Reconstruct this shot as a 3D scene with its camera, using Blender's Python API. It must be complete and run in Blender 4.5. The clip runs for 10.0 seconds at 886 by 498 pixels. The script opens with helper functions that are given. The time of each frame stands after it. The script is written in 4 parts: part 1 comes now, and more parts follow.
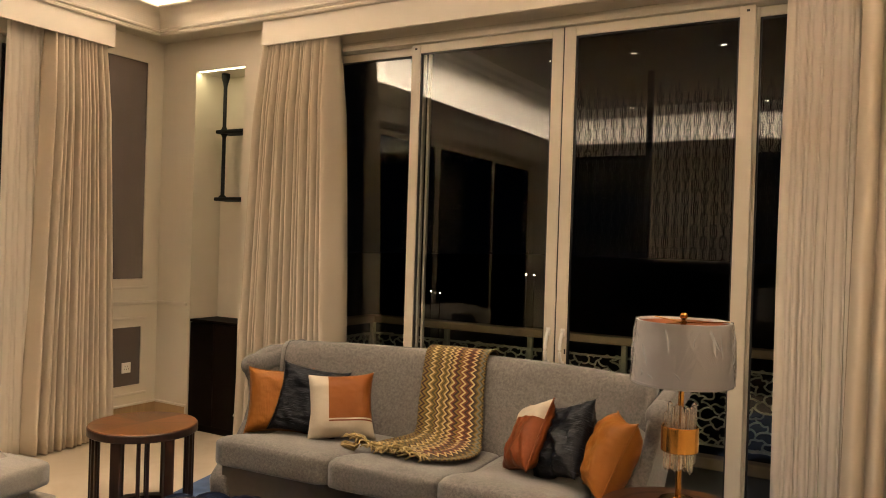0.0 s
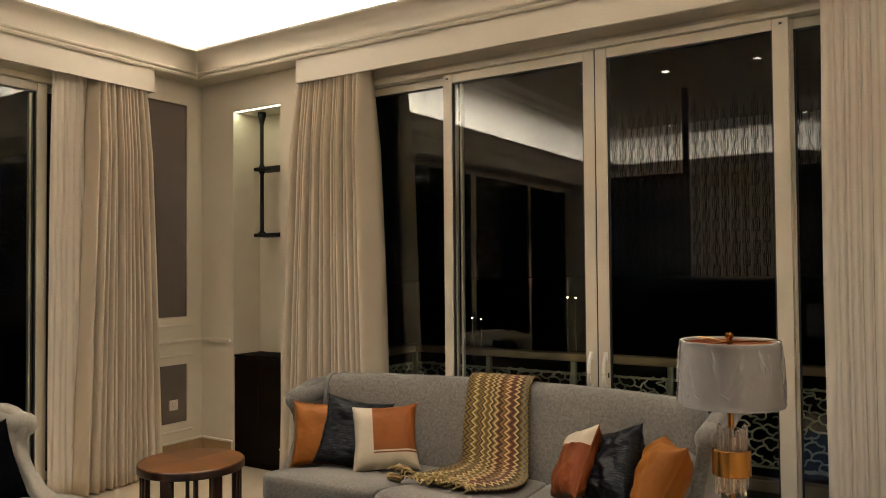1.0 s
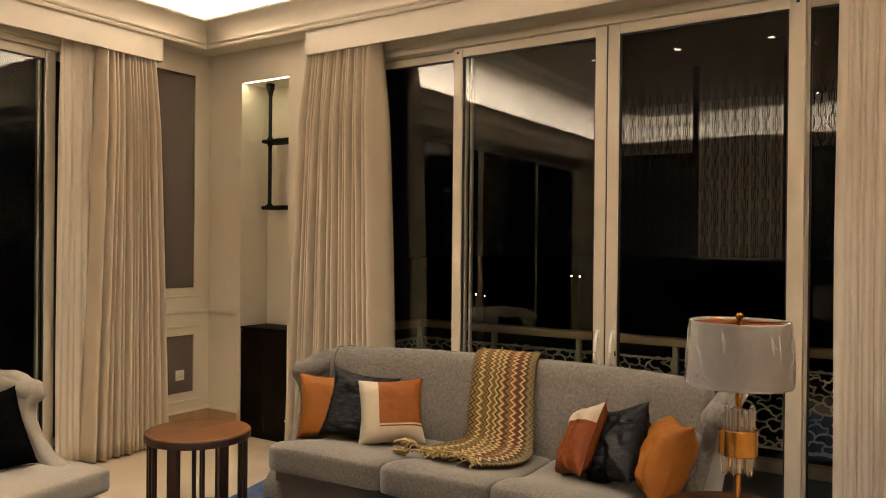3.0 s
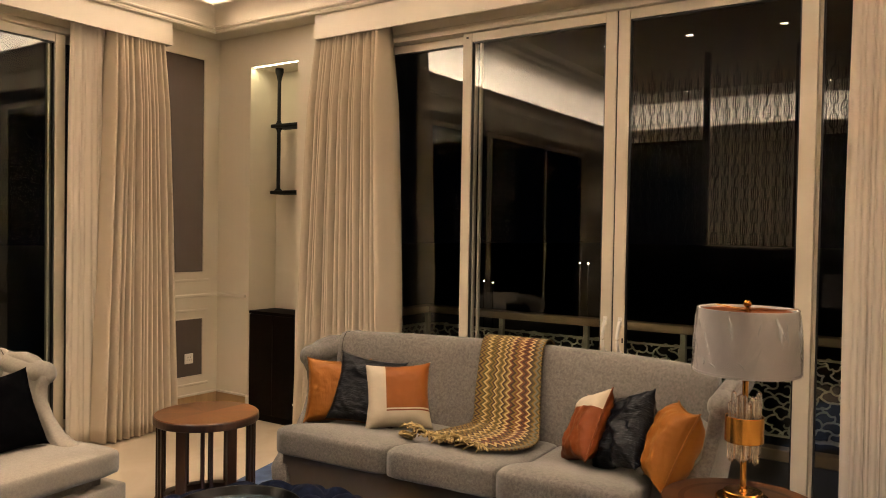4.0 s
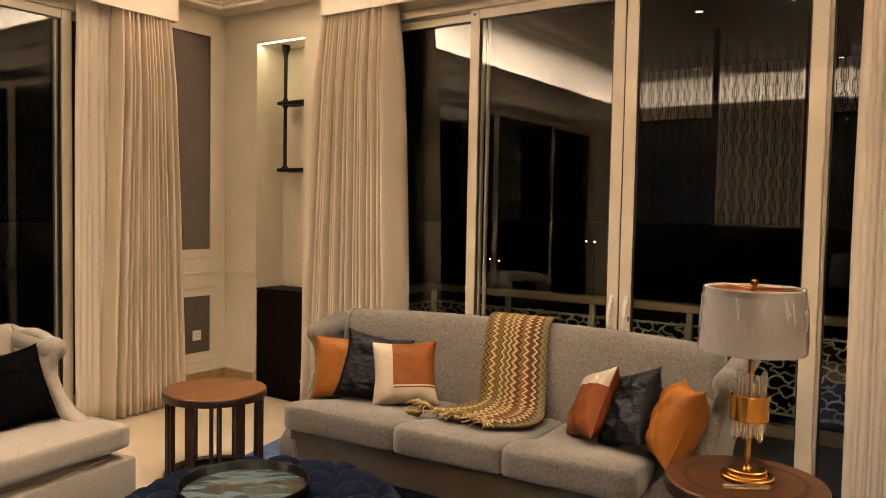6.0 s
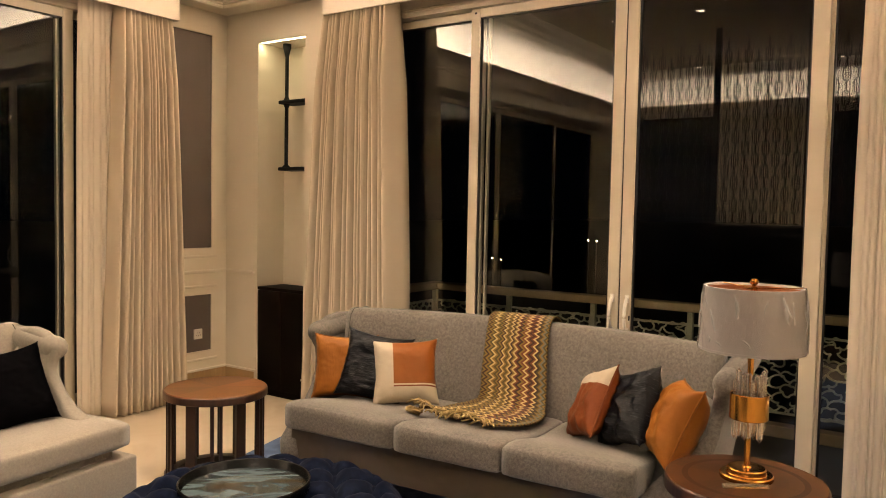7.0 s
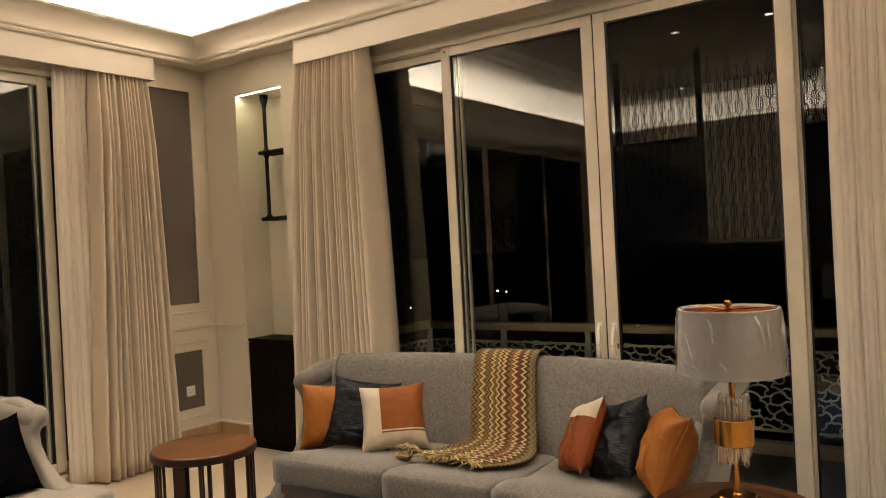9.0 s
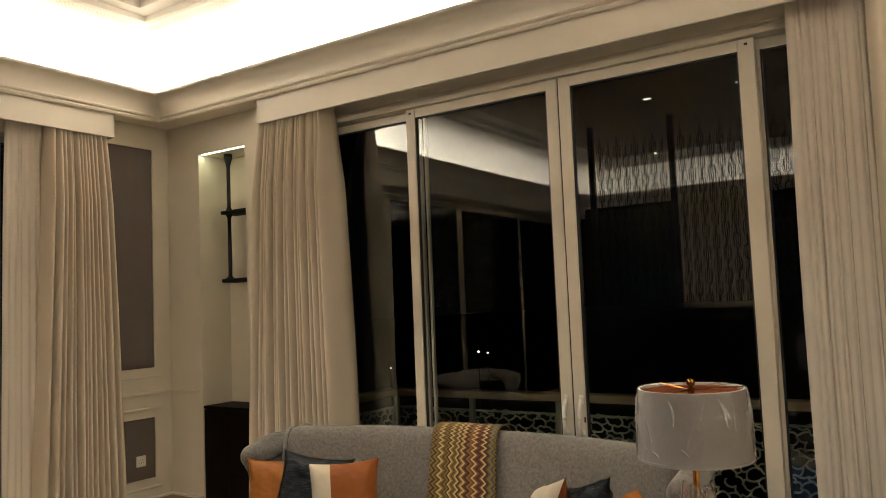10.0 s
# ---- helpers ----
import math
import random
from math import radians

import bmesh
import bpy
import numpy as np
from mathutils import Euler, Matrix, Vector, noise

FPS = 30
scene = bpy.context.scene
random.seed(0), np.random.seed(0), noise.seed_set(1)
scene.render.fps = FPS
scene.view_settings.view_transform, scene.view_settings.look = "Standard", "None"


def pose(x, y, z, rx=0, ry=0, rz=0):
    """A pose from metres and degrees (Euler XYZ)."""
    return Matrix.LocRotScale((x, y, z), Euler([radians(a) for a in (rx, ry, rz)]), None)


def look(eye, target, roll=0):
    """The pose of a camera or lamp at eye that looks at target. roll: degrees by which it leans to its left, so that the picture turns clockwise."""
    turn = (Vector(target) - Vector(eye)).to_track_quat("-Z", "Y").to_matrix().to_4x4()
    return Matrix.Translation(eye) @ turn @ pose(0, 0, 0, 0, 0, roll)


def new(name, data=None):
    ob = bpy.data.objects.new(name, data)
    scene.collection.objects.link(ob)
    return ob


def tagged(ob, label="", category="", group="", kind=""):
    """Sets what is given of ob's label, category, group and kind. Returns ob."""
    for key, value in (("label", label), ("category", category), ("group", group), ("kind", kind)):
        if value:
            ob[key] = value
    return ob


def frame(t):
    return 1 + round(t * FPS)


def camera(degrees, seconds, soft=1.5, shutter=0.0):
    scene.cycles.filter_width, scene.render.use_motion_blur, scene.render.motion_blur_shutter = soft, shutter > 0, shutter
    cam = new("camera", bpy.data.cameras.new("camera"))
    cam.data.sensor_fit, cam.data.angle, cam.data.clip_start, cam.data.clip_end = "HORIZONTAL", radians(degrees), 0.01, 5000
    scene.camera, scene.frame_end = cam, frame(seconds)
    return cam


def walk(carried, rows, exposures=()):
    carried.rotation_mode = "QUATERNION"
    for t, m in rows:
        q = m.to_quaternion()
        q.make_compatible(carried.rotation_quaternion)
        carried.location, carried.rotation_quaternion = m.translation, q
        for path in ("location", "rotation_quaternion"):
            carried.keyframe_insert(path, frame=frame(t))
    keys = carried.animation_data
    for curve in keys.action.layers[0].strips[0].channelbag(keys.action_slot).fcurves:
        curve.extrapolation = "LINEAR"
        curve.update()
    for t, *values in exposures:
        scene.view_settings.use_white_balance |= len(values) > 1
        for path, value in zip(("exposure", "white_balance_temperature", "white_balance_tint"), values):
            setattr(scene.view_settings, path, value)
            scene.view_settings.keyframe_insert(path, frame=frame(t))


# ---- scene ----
cam = camera(59.7, 10.0, soft=1.0)
PATH = [
    (0, (5.336, -4.429, 1.587), (4.3333, -2.6990, 1.5727), 1.79),
    (0.5, (5.343, -4.445, 1.595), (4.2922, -2.7442, 1.6578), 0.16),
    (1, (5.343, -4.427, 1.594), (4.2538, -2.7502, 1.6477), -0.47),
    (1.5, (5.332, -4.420, 1.591), (4.2397, -2.7448, 1.6285), -0.31),
    (2, (5.326, -4.416, 1.590), (4.2331, -2.7410, 1.6144), -0.14),
    (2.5, (5.317, -4.430, 1.591), (4.2252, -2.7541, 1.6006), 0.27),
    (4, (5.321, -4.428, 1.587), (4.2040, -2.7695, 1.5430), 0.93),
    (4.5, (5.322, -4.433, 1.590), (4.2010, -2.7780, 1.5321), 0.92),
    (5, (5.325, -4.432, 1.590), (4.2019, -2.7789, 1.5102), 0.90),
    (5.5, (5.321, -4.434, 1.587), (4.1964, -2.7825, 1.4904), 1.01),
    (7, (5.329, -4.431, 1.588), (4.1966, -2.7856, 1.4839), 1.12),
    (7.5, (5.361, -4.419, 1.589), (4.2274, -2.7755, 1.4801), 1.03),
    (8, (5.390, -4.399, 1.596), (4.2629, -2.7493, 1.5046), -1.39),
    (8.5, (5.410, -4.377, 1.606), (4.2992, -2.7151, 1.5391), -1.90),
    (9, (5.426, -4.317, 1.603), (4.2828, -2.6760, 1.5926), -2.92),
    (9.5, (5.414, -4.176, 1.619), (4.2647, -2.5408, 1.6891), -3.23),
    (10, (5.434, -4.098, 1.639), (4.3362, -2.4324, 1.7802), -2.33),
]
EXPO = [(0.0, 0.18, 6330, 11), (0.5, -0.1, 5500, 4), (1.0, -0.1, 5520, 4), (1.5, -0.06, 5600, 5), (2.5, 0.06, 5980, 8), (4.0, 0.25, 6380, 13), (5.5, 0.42, 6560, 14),
        (7.5, 0.48, 6630, 14), (8.0, 0.38, 6590, 13), (8.5, 0.08, 6100, 8), (9.0, 0.14, 5900, 8), (9.5, 0.12, 5750, 4), (10.0, -0.22, 5550, 3)]
walk(cam, [(t, look(e, g, r)) for t, e, g, r in PATH], EXPO)

# ---- light ----
world = bpy.data.worlds.new("night")
scene.world = world
world.use_nodes = True
world.node_tree.nodes["Background"].inputs[0].default_value = (0.25, 0.35, 0.6, 1)
world.node_tree.nodes["Background"].inputs[1].default_value = 0.0006

WARM = (1.0, 0.80, 0.60)
ROOM_X, ROOM_Y = 7.4, -8.5          # room: x 0..ROOM_X, y ROOM_Y..0


def area(name, eye, target, sx, sy, watts, colour=WARM, spread=180):
    lamp = bpy.data.lights.new(name, "AREA")
    lamp.shape, lamp.size, lamp.size_y, lamp.energy, lamp.color = "RECTANGLE", sx, sy, watts, colour
    lamp.spread = radians(spread)
    ob = new(name, lamp)
    ob.matrix_world = look(eye, target)
    return ob


def spot(name, x, y, z, watts, angle=95, colour=WARM, radius=0.04, blend=0.8):
    lamp = bpy.data.lights.new(name, "SPOT")
    lamp.energy, lamp.color, lamp.spot_size, lamp.spot_blend, lamp.shadow_soft_size = watts, colour, radians(angle), blend, radius
    ob = new(name, lamp)
    ob.matrix_world = look((x, y, z), (x, y + 0.001, 0))
    return ob


# LED strips behind the lip of the ceiling tray, shining up into the cove
COVE_W = 41.0
area("cove_strip_light", (0.33, ROOM_Y / 2, 3.375), (0.12, ROOM_Y / 2, 3.60), 7.6, 0.03, COVE_W * 7.6, WARM, 150)
area("cove_strip_light", (ROOM_X - 0.33, ROOM_Y / 2, 3.375), (ROOM_X - 0.12, ROOM_Y / 2, 3.60), 7.6, 0.03, COVE_W * 7.6, WARM, 150)
area("cove_strip_light", (ROOM_X / 2, -0.33, 3.375), (ROOM_X / 2, -0.12, 3.60), 6.6, 0.03, COVE_W * 6.6, WARM, 150)
area("cove_strip_light", (ROOM_X / 2, ROOM_Y + 0.33, 3.375), (ROOM_X / 2, ROOM_Y + 0.12, 3.60), 6.6, 0.03, COVE_W * 6.6, WARM, 150)
# recessed downlights in the tray ceiling; three mirrored in the window, the others assumed
DOWN = [(x, y) for x in (1.76, 2.74, 3.72, 5.2) for y in (-1.7, -4.13, -7.44) if not (x == 2.74 and y == -7.44)]
DOWN_W = 98.0
for dx, dy in DOWN:
    spot("downlight_lamp", dx, dy, 3.80, DOWN_W)
# strip light over the niche, and the small lamps under its shelves
area("niche_strip_light", (0.66, 0.03, 2.915), (0.66, 0.10, 0), 0.52, 0.012, 0.75, (1.0, 0.90, 0.5))
for nz in (1.515, 0.963):
    area("niche_shelf_light", (0.885, 0.235, nz), (0.885, 0.25, 0), 0.06, 0.012, 0.035, (1.0, 0.88, 0.45))

# ---- materials ----


def mat(name, colour, rough=0.6, metal=0.0, vary=0.12, scale=6.0, bump=0.0, bscale=200.0, fine=0.06, sheen=0.0, coat=0.0, stretch=(1, 1, 1), spec=0.5):
    m = bpy.data.materials.new(name)
    m.use_nodes = True
    nt = m.node_tree
    n, l = nt.nodes, nt.links
    b = n["Principled BSDF"]
    tc = n.new("ShaderNodeTexCoord")
    mp = n.new("ShaderNodeMapping")
    mp.inputs["Scale"].default_value = stretch
    l.new(tc.outputs["Object"], mp.inputs["Vector"])
    big, small = n.new("ShaderNodeTexNoise"), n.new("ShaderNodeTexNoise")
    big.inputs["Scale"].default_value, big.inputs["Detail"].default_value = scale, 4
    small.inputs["Scale"].default_value, small.inputs["Detail"].default_value = bscale, 3
    for t in (big, small):
        l.new(mp.outputs[0], t.inputs["Vector"])
    add = n.new("ShaderNodeMath")
    add.operation = "MULTIPLY_ADD"
    add.inputs[1].default_value = vary
    add.inputs[2].default_value = 1 - vary / 2
    l.new(big.outputs[0], add.inputs[0])
    add2 = n.new("ShaderNodeMath")
    add2.operation = "MULTIPLY_ADD"
    add2.inputs[1].default_value = fine
    l.new(small.outputs[0], add2.inputs[0])
    l.new(add.outputs[0], add2.inputs[2])
    mul = n.new("ShaderNodeVectorMath")
    mul.operation = "SCALE"
    mul.inputs[0].default_value = colour
    l.new(add2.outputs[0], mul.inputs["Scale"])
    l.new(mul.outputs[0], b.inputs["Base Color"])
    b.inputs["Roughness"].default_value, b.inputs["Metallic"].default_value = rough, metal
    b.inputs["Sheen Weight"].default_value, b.inputs["Coat Weight"].default_value = sheen, coat
    b.inputs["Specular IOR Level"].default_value = spec
    if bump:
        bp = n.new("ShaderNodeBump")
        bp.inputs["Strength"].default_value, bp.inputs["Distance"].default_value = bump, 0.004
        l.new(small.outputs[0], bp.inputs["Height"])
        l.new(bp.outputs[0], b.inputs["Normal"])
    return m


def glow(name, colour, strength):
    m = bpy.data.materials.new(name)
    m.use_nodes = True
    b = m.node_tree.nodes["Principled BSDF"]
    b.inputs["Emission Color"].default_value, b.inputs["Emission Strength"].default_value = (*colour, 1), strength
    return m


def pane_glass(name, ior=1.52, rough=0.0, tint=(0.93, 0.95, 0.94)):
    m = bpy.data.materials.new(name)
    m.use_nodes = True
    n, l = m.node_tree.nodes, m.node_tree.links
    n.remove(n["Principled BSDF"])
    tr, gl, mix, fr = n.new("ShaderNodeBsdfTransparent"), n.new("ShaderNodeBsdfGlossy"), n.new("ShaderNodeMixShader"), n.new("ShaderNodeFresnel")
    tr.inputs[0].default_value = (*tint, 1)
    gl.inputs["Roughness"].default_value = rough
    fr.inputs[0].default_value = ior
    l.new(fr.outputs[0], mix.inputs[0]), l.new(tr.outputs[0], mix.inputs[1]), l.new(gl.outputs[0], mix.inputs[2])
    l.new(mix.outputs[0], n["Material Output"].inputs[0])
    return m


def cloth_thin(name, colour, through_amount, clear):
    """Curtain cloth: lets some light through, and sheer cloth shows what is behind."""
    m = mat(name, colour, 0.85, vary=0.06, scale=3, bump=0.12, bscale=600, fine=0.05, sheen=0.0)
    n, l = m.node_tree.nodes, m.node_tree.links
    b = n["Principled BSDF"]
    t, mix, tr, mix2 = n.new("ShaderNodeBsdfTranslucent"), n.new("ShaderNodeMixShader"), n.new("ShaderNodeBsdfTransparent"), n.new("ShaderNodeMixShader")
    t.inputs[0].default_value = (*colour, 1)
    mix.inputs[0].default_value, mix2.inputs[0].default_value = through_amount, clear
    l.new(b.outputs[0], mix.inputs[1]), l.new(t.outputs[0], mix.inputs[2])
    l.new(mix.outputs[0], mix2.inputs[1]), l.new(tr.outputs[0], mix2.inputs[2])
    l.new(mix2.outputs[0], n["Material Output"].inputs[0])
    return m


def wood(name, dark, light, rough=0.3, scale=3.0, coat=0.3, radial=False):
    m = bpy.data.materials.new(name)
    m.use_nodes = True
    n, l = m.node_tree.nodes, m.node_tree.links
    b = n["Principled BSDF"]
    tc, mp, no, rp = n.new("ShaderNodeTexCoord"), n.new("ShaderNodeMapping"), n.new("ShaderNodeTexNoise"), n.new("ShaderNodeValToRGB")
    mp.inputs["Scale"].default_value = (1, 14, 1)
    no.inputs["Scale"].default_value, no.inputs["Detail"].default_value = scale, 8
    rp.color_ramp.elements[0].position, rp.color_ramp.elements[0].color = 0.3, (*dark, 1)
    rp.color_ramp.elements[1].position, rp.color_ramp.elements[1].color = 0.72, (*light, 1)
    if radial:
        # veneer laid as a sunburst of wedges
        sep, at, sn, ge = n.new("ShaderNodeSeparateXYZ"), n.new("ShaderNodeMath"), n.new("ShaderNodeMath"), n.new("ShaderNodeCombineXYZ")
        at.operation, sn.operation = "ARCTAN2", "MULTIPLY"
        le = n.new("ShaderNodeVectorMath")
        le.operation = "LENGTH"
        l.new(tc.outputs["Object"], sep.inputs[0]), l.new(tc.outputs["Object"], le.inputs[0])
        l.new(sep.outputs[1], at.inputs[0]), l.new(sep.outputs[0], at.inputs[1])
        sn.inputs[1].default_value = 1.3
        l.new(at.outputs[0], sn.inputs[0])
        fl = n.new("ShaderNodeMath")
        fl.operation, fl.inputs[1].default_value = "MULTIPLY", 8 / (2 * math.pi)
        l.new(at.outputs[0], fl.inputs[0])
        fo = n.new("ShaderNodeMath")
        fo.operation = "FLOOR"
        l.new(fl.outputs[0], fo.inputs[0])
        fo2 = n.new("ShaderNodeMath")
        fo2.operation, fo2.inputs[1].default_value = "MULTIPLY", 5.7
        l.new(fo.outputs[0], fo2.inputs[0])
        l.new(le.outputs["Value"], ge.inputs[0]), l.new(sn.outputs[0], ge.inputs[1]), l.new(fo2.outputs[0], ge.inputs[2])
        l.new(ge.outputs[0], mp.inputs["Vector"])
        wn, wa = n.new("ShaderNodeTexWhiteNoise"), n.new("ShaderNodeMath")
        wn.noise_dimensions = "1D"
        wa.operation, wa.inputs[1].default_value = "MULTIPLY_ADD", 0.30
        l.new(fo2.outputs[0], wn.inputs["W"]), l.new(wn.outputs["Value"], wa.inputs[0])
    else:
        l.new(tc.outputs["Object"], mp.inputs["Vector"])
    l.new(mp.outputs[0], no.inputs["Vector"]), l.new(rp.outputs[0], b.inputs["Base Color"])
    if radial:
        sb = n.new("ShaderNodeMath")
        sb.operation, sb.inputs[1].default_value = "SUBTRACT", 0.15
        l.new(no.outputs[0], sb.inputs[0]), l.new(sb.outputs[0], wa.inputs[2]), l.new(wa.outputs[0], rp.inputs[0])
    else:
        l.new(no.outputs[0], rp.inputs[0])
    b.inputs["Roughness"].default_value, b.inputs["Coat Weight"].default_value, b.inputs["Coat Roughness"].default_value = rough, coat, 0.15
    return m


def fleck(name, a, b_, scale=260.0, rough=0.9, bump=0.5):
    """Woven upholstery with light and dark threads."""
    m = bpy.data.materials.new(name)
    m.use_nodes = True
    n, l = m.node_tree.nodes, m.node_tree.links
    b = n["Principled BSDF"]
    tc, no, no2, rp, bp, mx = n.new("ShaderNodeTexCoord"), n.new("ShaderNodeTexNoise"), n.new("ShaderNodeTexNoise"), n.new("ShaderNodeValToRGB"), n.new("ShaderNodeBump"), n.new("ShaderNodeMath")
    no.inputs["Scale"].default_value, no.inputs["Detail"].default_value = scale, 2
    no2.inputs["Scale"].default_value, no2.inputs["Detail"].default_value = scale / 4, 3
    l.new(tc.outputs["Object"], no.inputs["Vector"]), l.new(tc.outputs["Object"], no2.inputs["Vector"])
    mx.operation = "ADD"
    l.new(no.outputs[0], mx.inputs[0]), l.new(no2.outputs[0], mx.inputs[1])
    hf = n.new("ShaderNodeMath")
    hf.operation, hf.inputs[1].default_value = "MULTIPLY", 0.5
    l.new(mx.outputs[0], hf.inputs[0])
    rp.color_ramp.elements[0].position, rp.color_ramp.elements[0].color = 0.36, (*a, 1)
    rp.color_ramp.elements[1].position, rp.color_ramp.elements[1].color = 0.64, (*b_, 1)
    l.new(hf.outputs[0], rp.inputs[0]), l.new(rp.outputs[0], b.inputs["Base Color"])
    bp.inputs["Strength"].default_value, bp.inputs["Distance"].default_value = bump, 0.002
    l.new(no.outputs[0], bp.inputs["Height"]), l.new(bp.outputs[0], b.inputs["Normal"])
    b.inputs["Roughness"].default_value, b.inputs["Sheen Weight"].default_value = rough, 0.25
    return m


def chevron(name):
    """Knitted zigzag stripes, by the cloth's own UV: u across, v along."""
    m = bpy.data.materials.new(name)
    m.use_nodes = True
    n, l = m.node_tree.nodes, m.node_tree.links
    b = n["Principled BSDF"]
    uv, sep = n.new("ShaderNodeUVMap"), n.new("ShaderNodeSeparateXYZ")
    l.new(uv.outputs[0], sep.inputs[0])

    def maths(op, a, c=None, v=None):
        k = n.new("ShaderNodeMath")
        k.operation = op
        l.new(a, k.inputs[0])
        if c is not None:
            l.new(c, k.inputs[1])
        if v is not None:
            k.inputs[1].default_value = v
        return k.outputs[0]
    tri = maths("PINGPONG", maths("MULTIPLY", sep.outputs[1], v=78.0), v=1.0)
    s = maths("ADD", sep.outputs[0], maths("MULTIPLY", tri, v=0.062))
    rp = n.new("ShaderNodeValToRGB")
    rp.color_ramp.interpolation = "CONSTANT"
    olive, gold, cream, rust, brown, grey = (0.048, 0.036, 0.008), (0.135, 0.082, 0.016), (0.34, 0.250, 0.110), (0.098, 0.028, 0.008), (0.028, 0.011, 0.005), (0.085, 0.088, 0.070)
    band = [olive, gold, brown, gold, olive, cream, gold, olive, gold, brown, cream, gold, olive, gold, cream, brown, gold, cream, rust, brown, gold, rust, cream, rust, brown, rust, cream, brown, olive, gold, grey]
    els = rp.color_ramp.elements
    els[0].position, els[0].color = 0, (*band[0], 1)
    els[1].position, els[1].color = 1 / len(band), (*band[1], 1)
    for i, c in enumerate(band[2:], 2):
        e = els.new(i / len(band))
        e.color = (*c, 1)
    s = maths("FRACT", maths("MULTIPLY", s, v=1.02))
    l.new(s, rp.inputs[0]), l.new(rp.outputs[0], b.inputs["Base Color"])
    no, bp = n.new("ShaderNodeTexNoise"), n.new("ShaderNodeBump")
    no.inputs["Scale"].default_value = 350
    tc = n.new("ShaderNodeTexCoord")
    l.new(tc.outputs["Object"], no.inputs["Vector"])
    bp.inputs["Strength"].default_value, bp.inputs["Distance"].default_value = 0.7, 0.003
    l.new(no.outputs[0], bp.inputs["Height"]), l.new(bp.outputs[0], b.inputs["Normal"])
    b.inputs["Roughness"].default_value = 0.95
    return m


def ramped(name, stops, scale, stretch=(1, 1, 1), rough=0.3, distort=0.0, bump=0.0, detail=5):
    m = bpy.data.materials.new(name)
    m.use_nodes = True
    n, l = m.node_tree.nodes, m.node_tree.links
    b = n["Principled BSDF"]
    tc, mp, no, rp = n.new("ShaderNodeTexCoord"), n.new("ShaderNodeMapping"), n.new("ShaderNodeTexNoise"), n.new("ShaderNodeValToRGB")
    mp.inputs["Scale"].default_value = stretch
    no.inputs["Scale"].default_value, no.inputs["Detail"].default_value, no.inputs["Distortion"].default_value = scale, detail, distort
    l.new(tc.outputs["Object"], mp.inputs["Vector"]), l.new(mp.outputs[0], no.inputs["Vector"]), l.new(no.outputs[0], rp.inputs[0])
    els = rp.color_ramp.elements
    els[0].position, els[0].color = stops[0][0], (*stops[0][1], 1)
    els[1].position, els[1].color = stops[1][0], (*stops[1][1], 1)
    for p, c in stops[2:]:
        e = els.new(p)
        e.color = (*c, 1)
    l.new(rp.outputs[0], b.inputs["Base Color"])
    b.inputs["Roughness"].default_value = rough
    if bump:
        bp = n.new("ShaderNodeBump")
        bp.inputs["Strength"].default_value, bp.inputs["Distance"].default_value = bump, 0.004
        l.new(no.outputs[0], bp.inputs["Height"]), l.new(bp.outputs[0], b.inputs["Normal"])
    return m


PAINT = mat("cream_wall_paint", (0.70, 0.64, 0.53), 0.55, vary=0.06, scale=1.5, bump=0.08, bscale=260, fine=0.03)
TRIM = mat("cream_trim_paint", (0.68, 0.62, 0.52), 0.42, vary=0.05, scale=2, bump=0.04, bscale=180, fine=0.02)
CEIL = mat("white_ceiling_plaster", (0.78, 0.75, 0.69), 0.7, vary=0.05, scale=2, bump=0.05, bscale=200, fine=0.02)
FRAME = mat("champagne_powder_coat", (0.60, 0.54, 0.43), 0.38, vary=0.05, scale=8, bump=0.03, bscale=500, fine=0.03)
GASKET = mat("black_rubber", (0.012, 0.011, 0.01), 0.6)
GLASS = pane_glass("window_glass")
DRAPE = cloth_thin("beige_drape_cloth", (0.58, 0.50, 0.385), 0.02, 0.0)
SHEER = cloth_thin("cream_sheer_cloth", (0.84, 0.77, 0.66), 0.22, 0.06)
# Near-black tone put on the rear wall so the window reflection stays dark.
REAR_DARK = wood("blackened_rear_wall", (0.004, 0.0025, 0.0015), (0.009, 0.005, 0.003), 0.7, 1.0, 0.0)
REAR_DARK.node_tree.nodes["Principled BSDF"].inputs["Specular IOR Level"].default_value = 0.1
# Brownish ceiling pattern; its dark tone also stands in for fading cove light.
CEIL_PANEL = mat("taupe_ceiling_dimmed", (0.27, 0.21, 0.145), 0.6, vary=0.5, scale=3.0, bump=0.4, bscale=18, fine=0.4)
REAR_PANEL = mat("pale_taupe_wallcovering", (0.52, 0.46, 0.37), 0.7, vary=0.4, scale=5, bump=0.3, bscale=60, fine=0.3)
PANEL = mat("taupe_wallcovering", (0.070, 0.053, 0.044), 0.8, vary=0.25, scale=5, bump=0.3, bscale=300, fine=0.15, stretch=(1, 1, 0.3))
SKIRT = wood("tan_skirting_veneer", (0.30, 0.19, 0.09), (0.42, 0.28, 0.14), 0.35, 2.0, 0.2)
FLOOR = ramped("beige_marble_floor", [(0.3, (0.66, 0.55, 0.40)), (0.55, (0.70, 0.59, 0.44)), (0.75, (0.62, 0.51, 0.37))], 1.6, rough=0.18, distort=1.2)
EBONY = wood("ebony_veneer", (0.003, 0.002, 0.0015), (0.007, 0.0045, 0.0035), 0.4, 2.5, 0.0)
EBONY.node_tree.nodes["Principled BSDF"].inputs["Specular IOR Level"].default_value = 0.01
BLACK = mat("black_iron", (0.004, 0.004, 0.0035), 0.6, spec=0.2, vary=0.3, scale=20, bump=0.2, bscale=120)
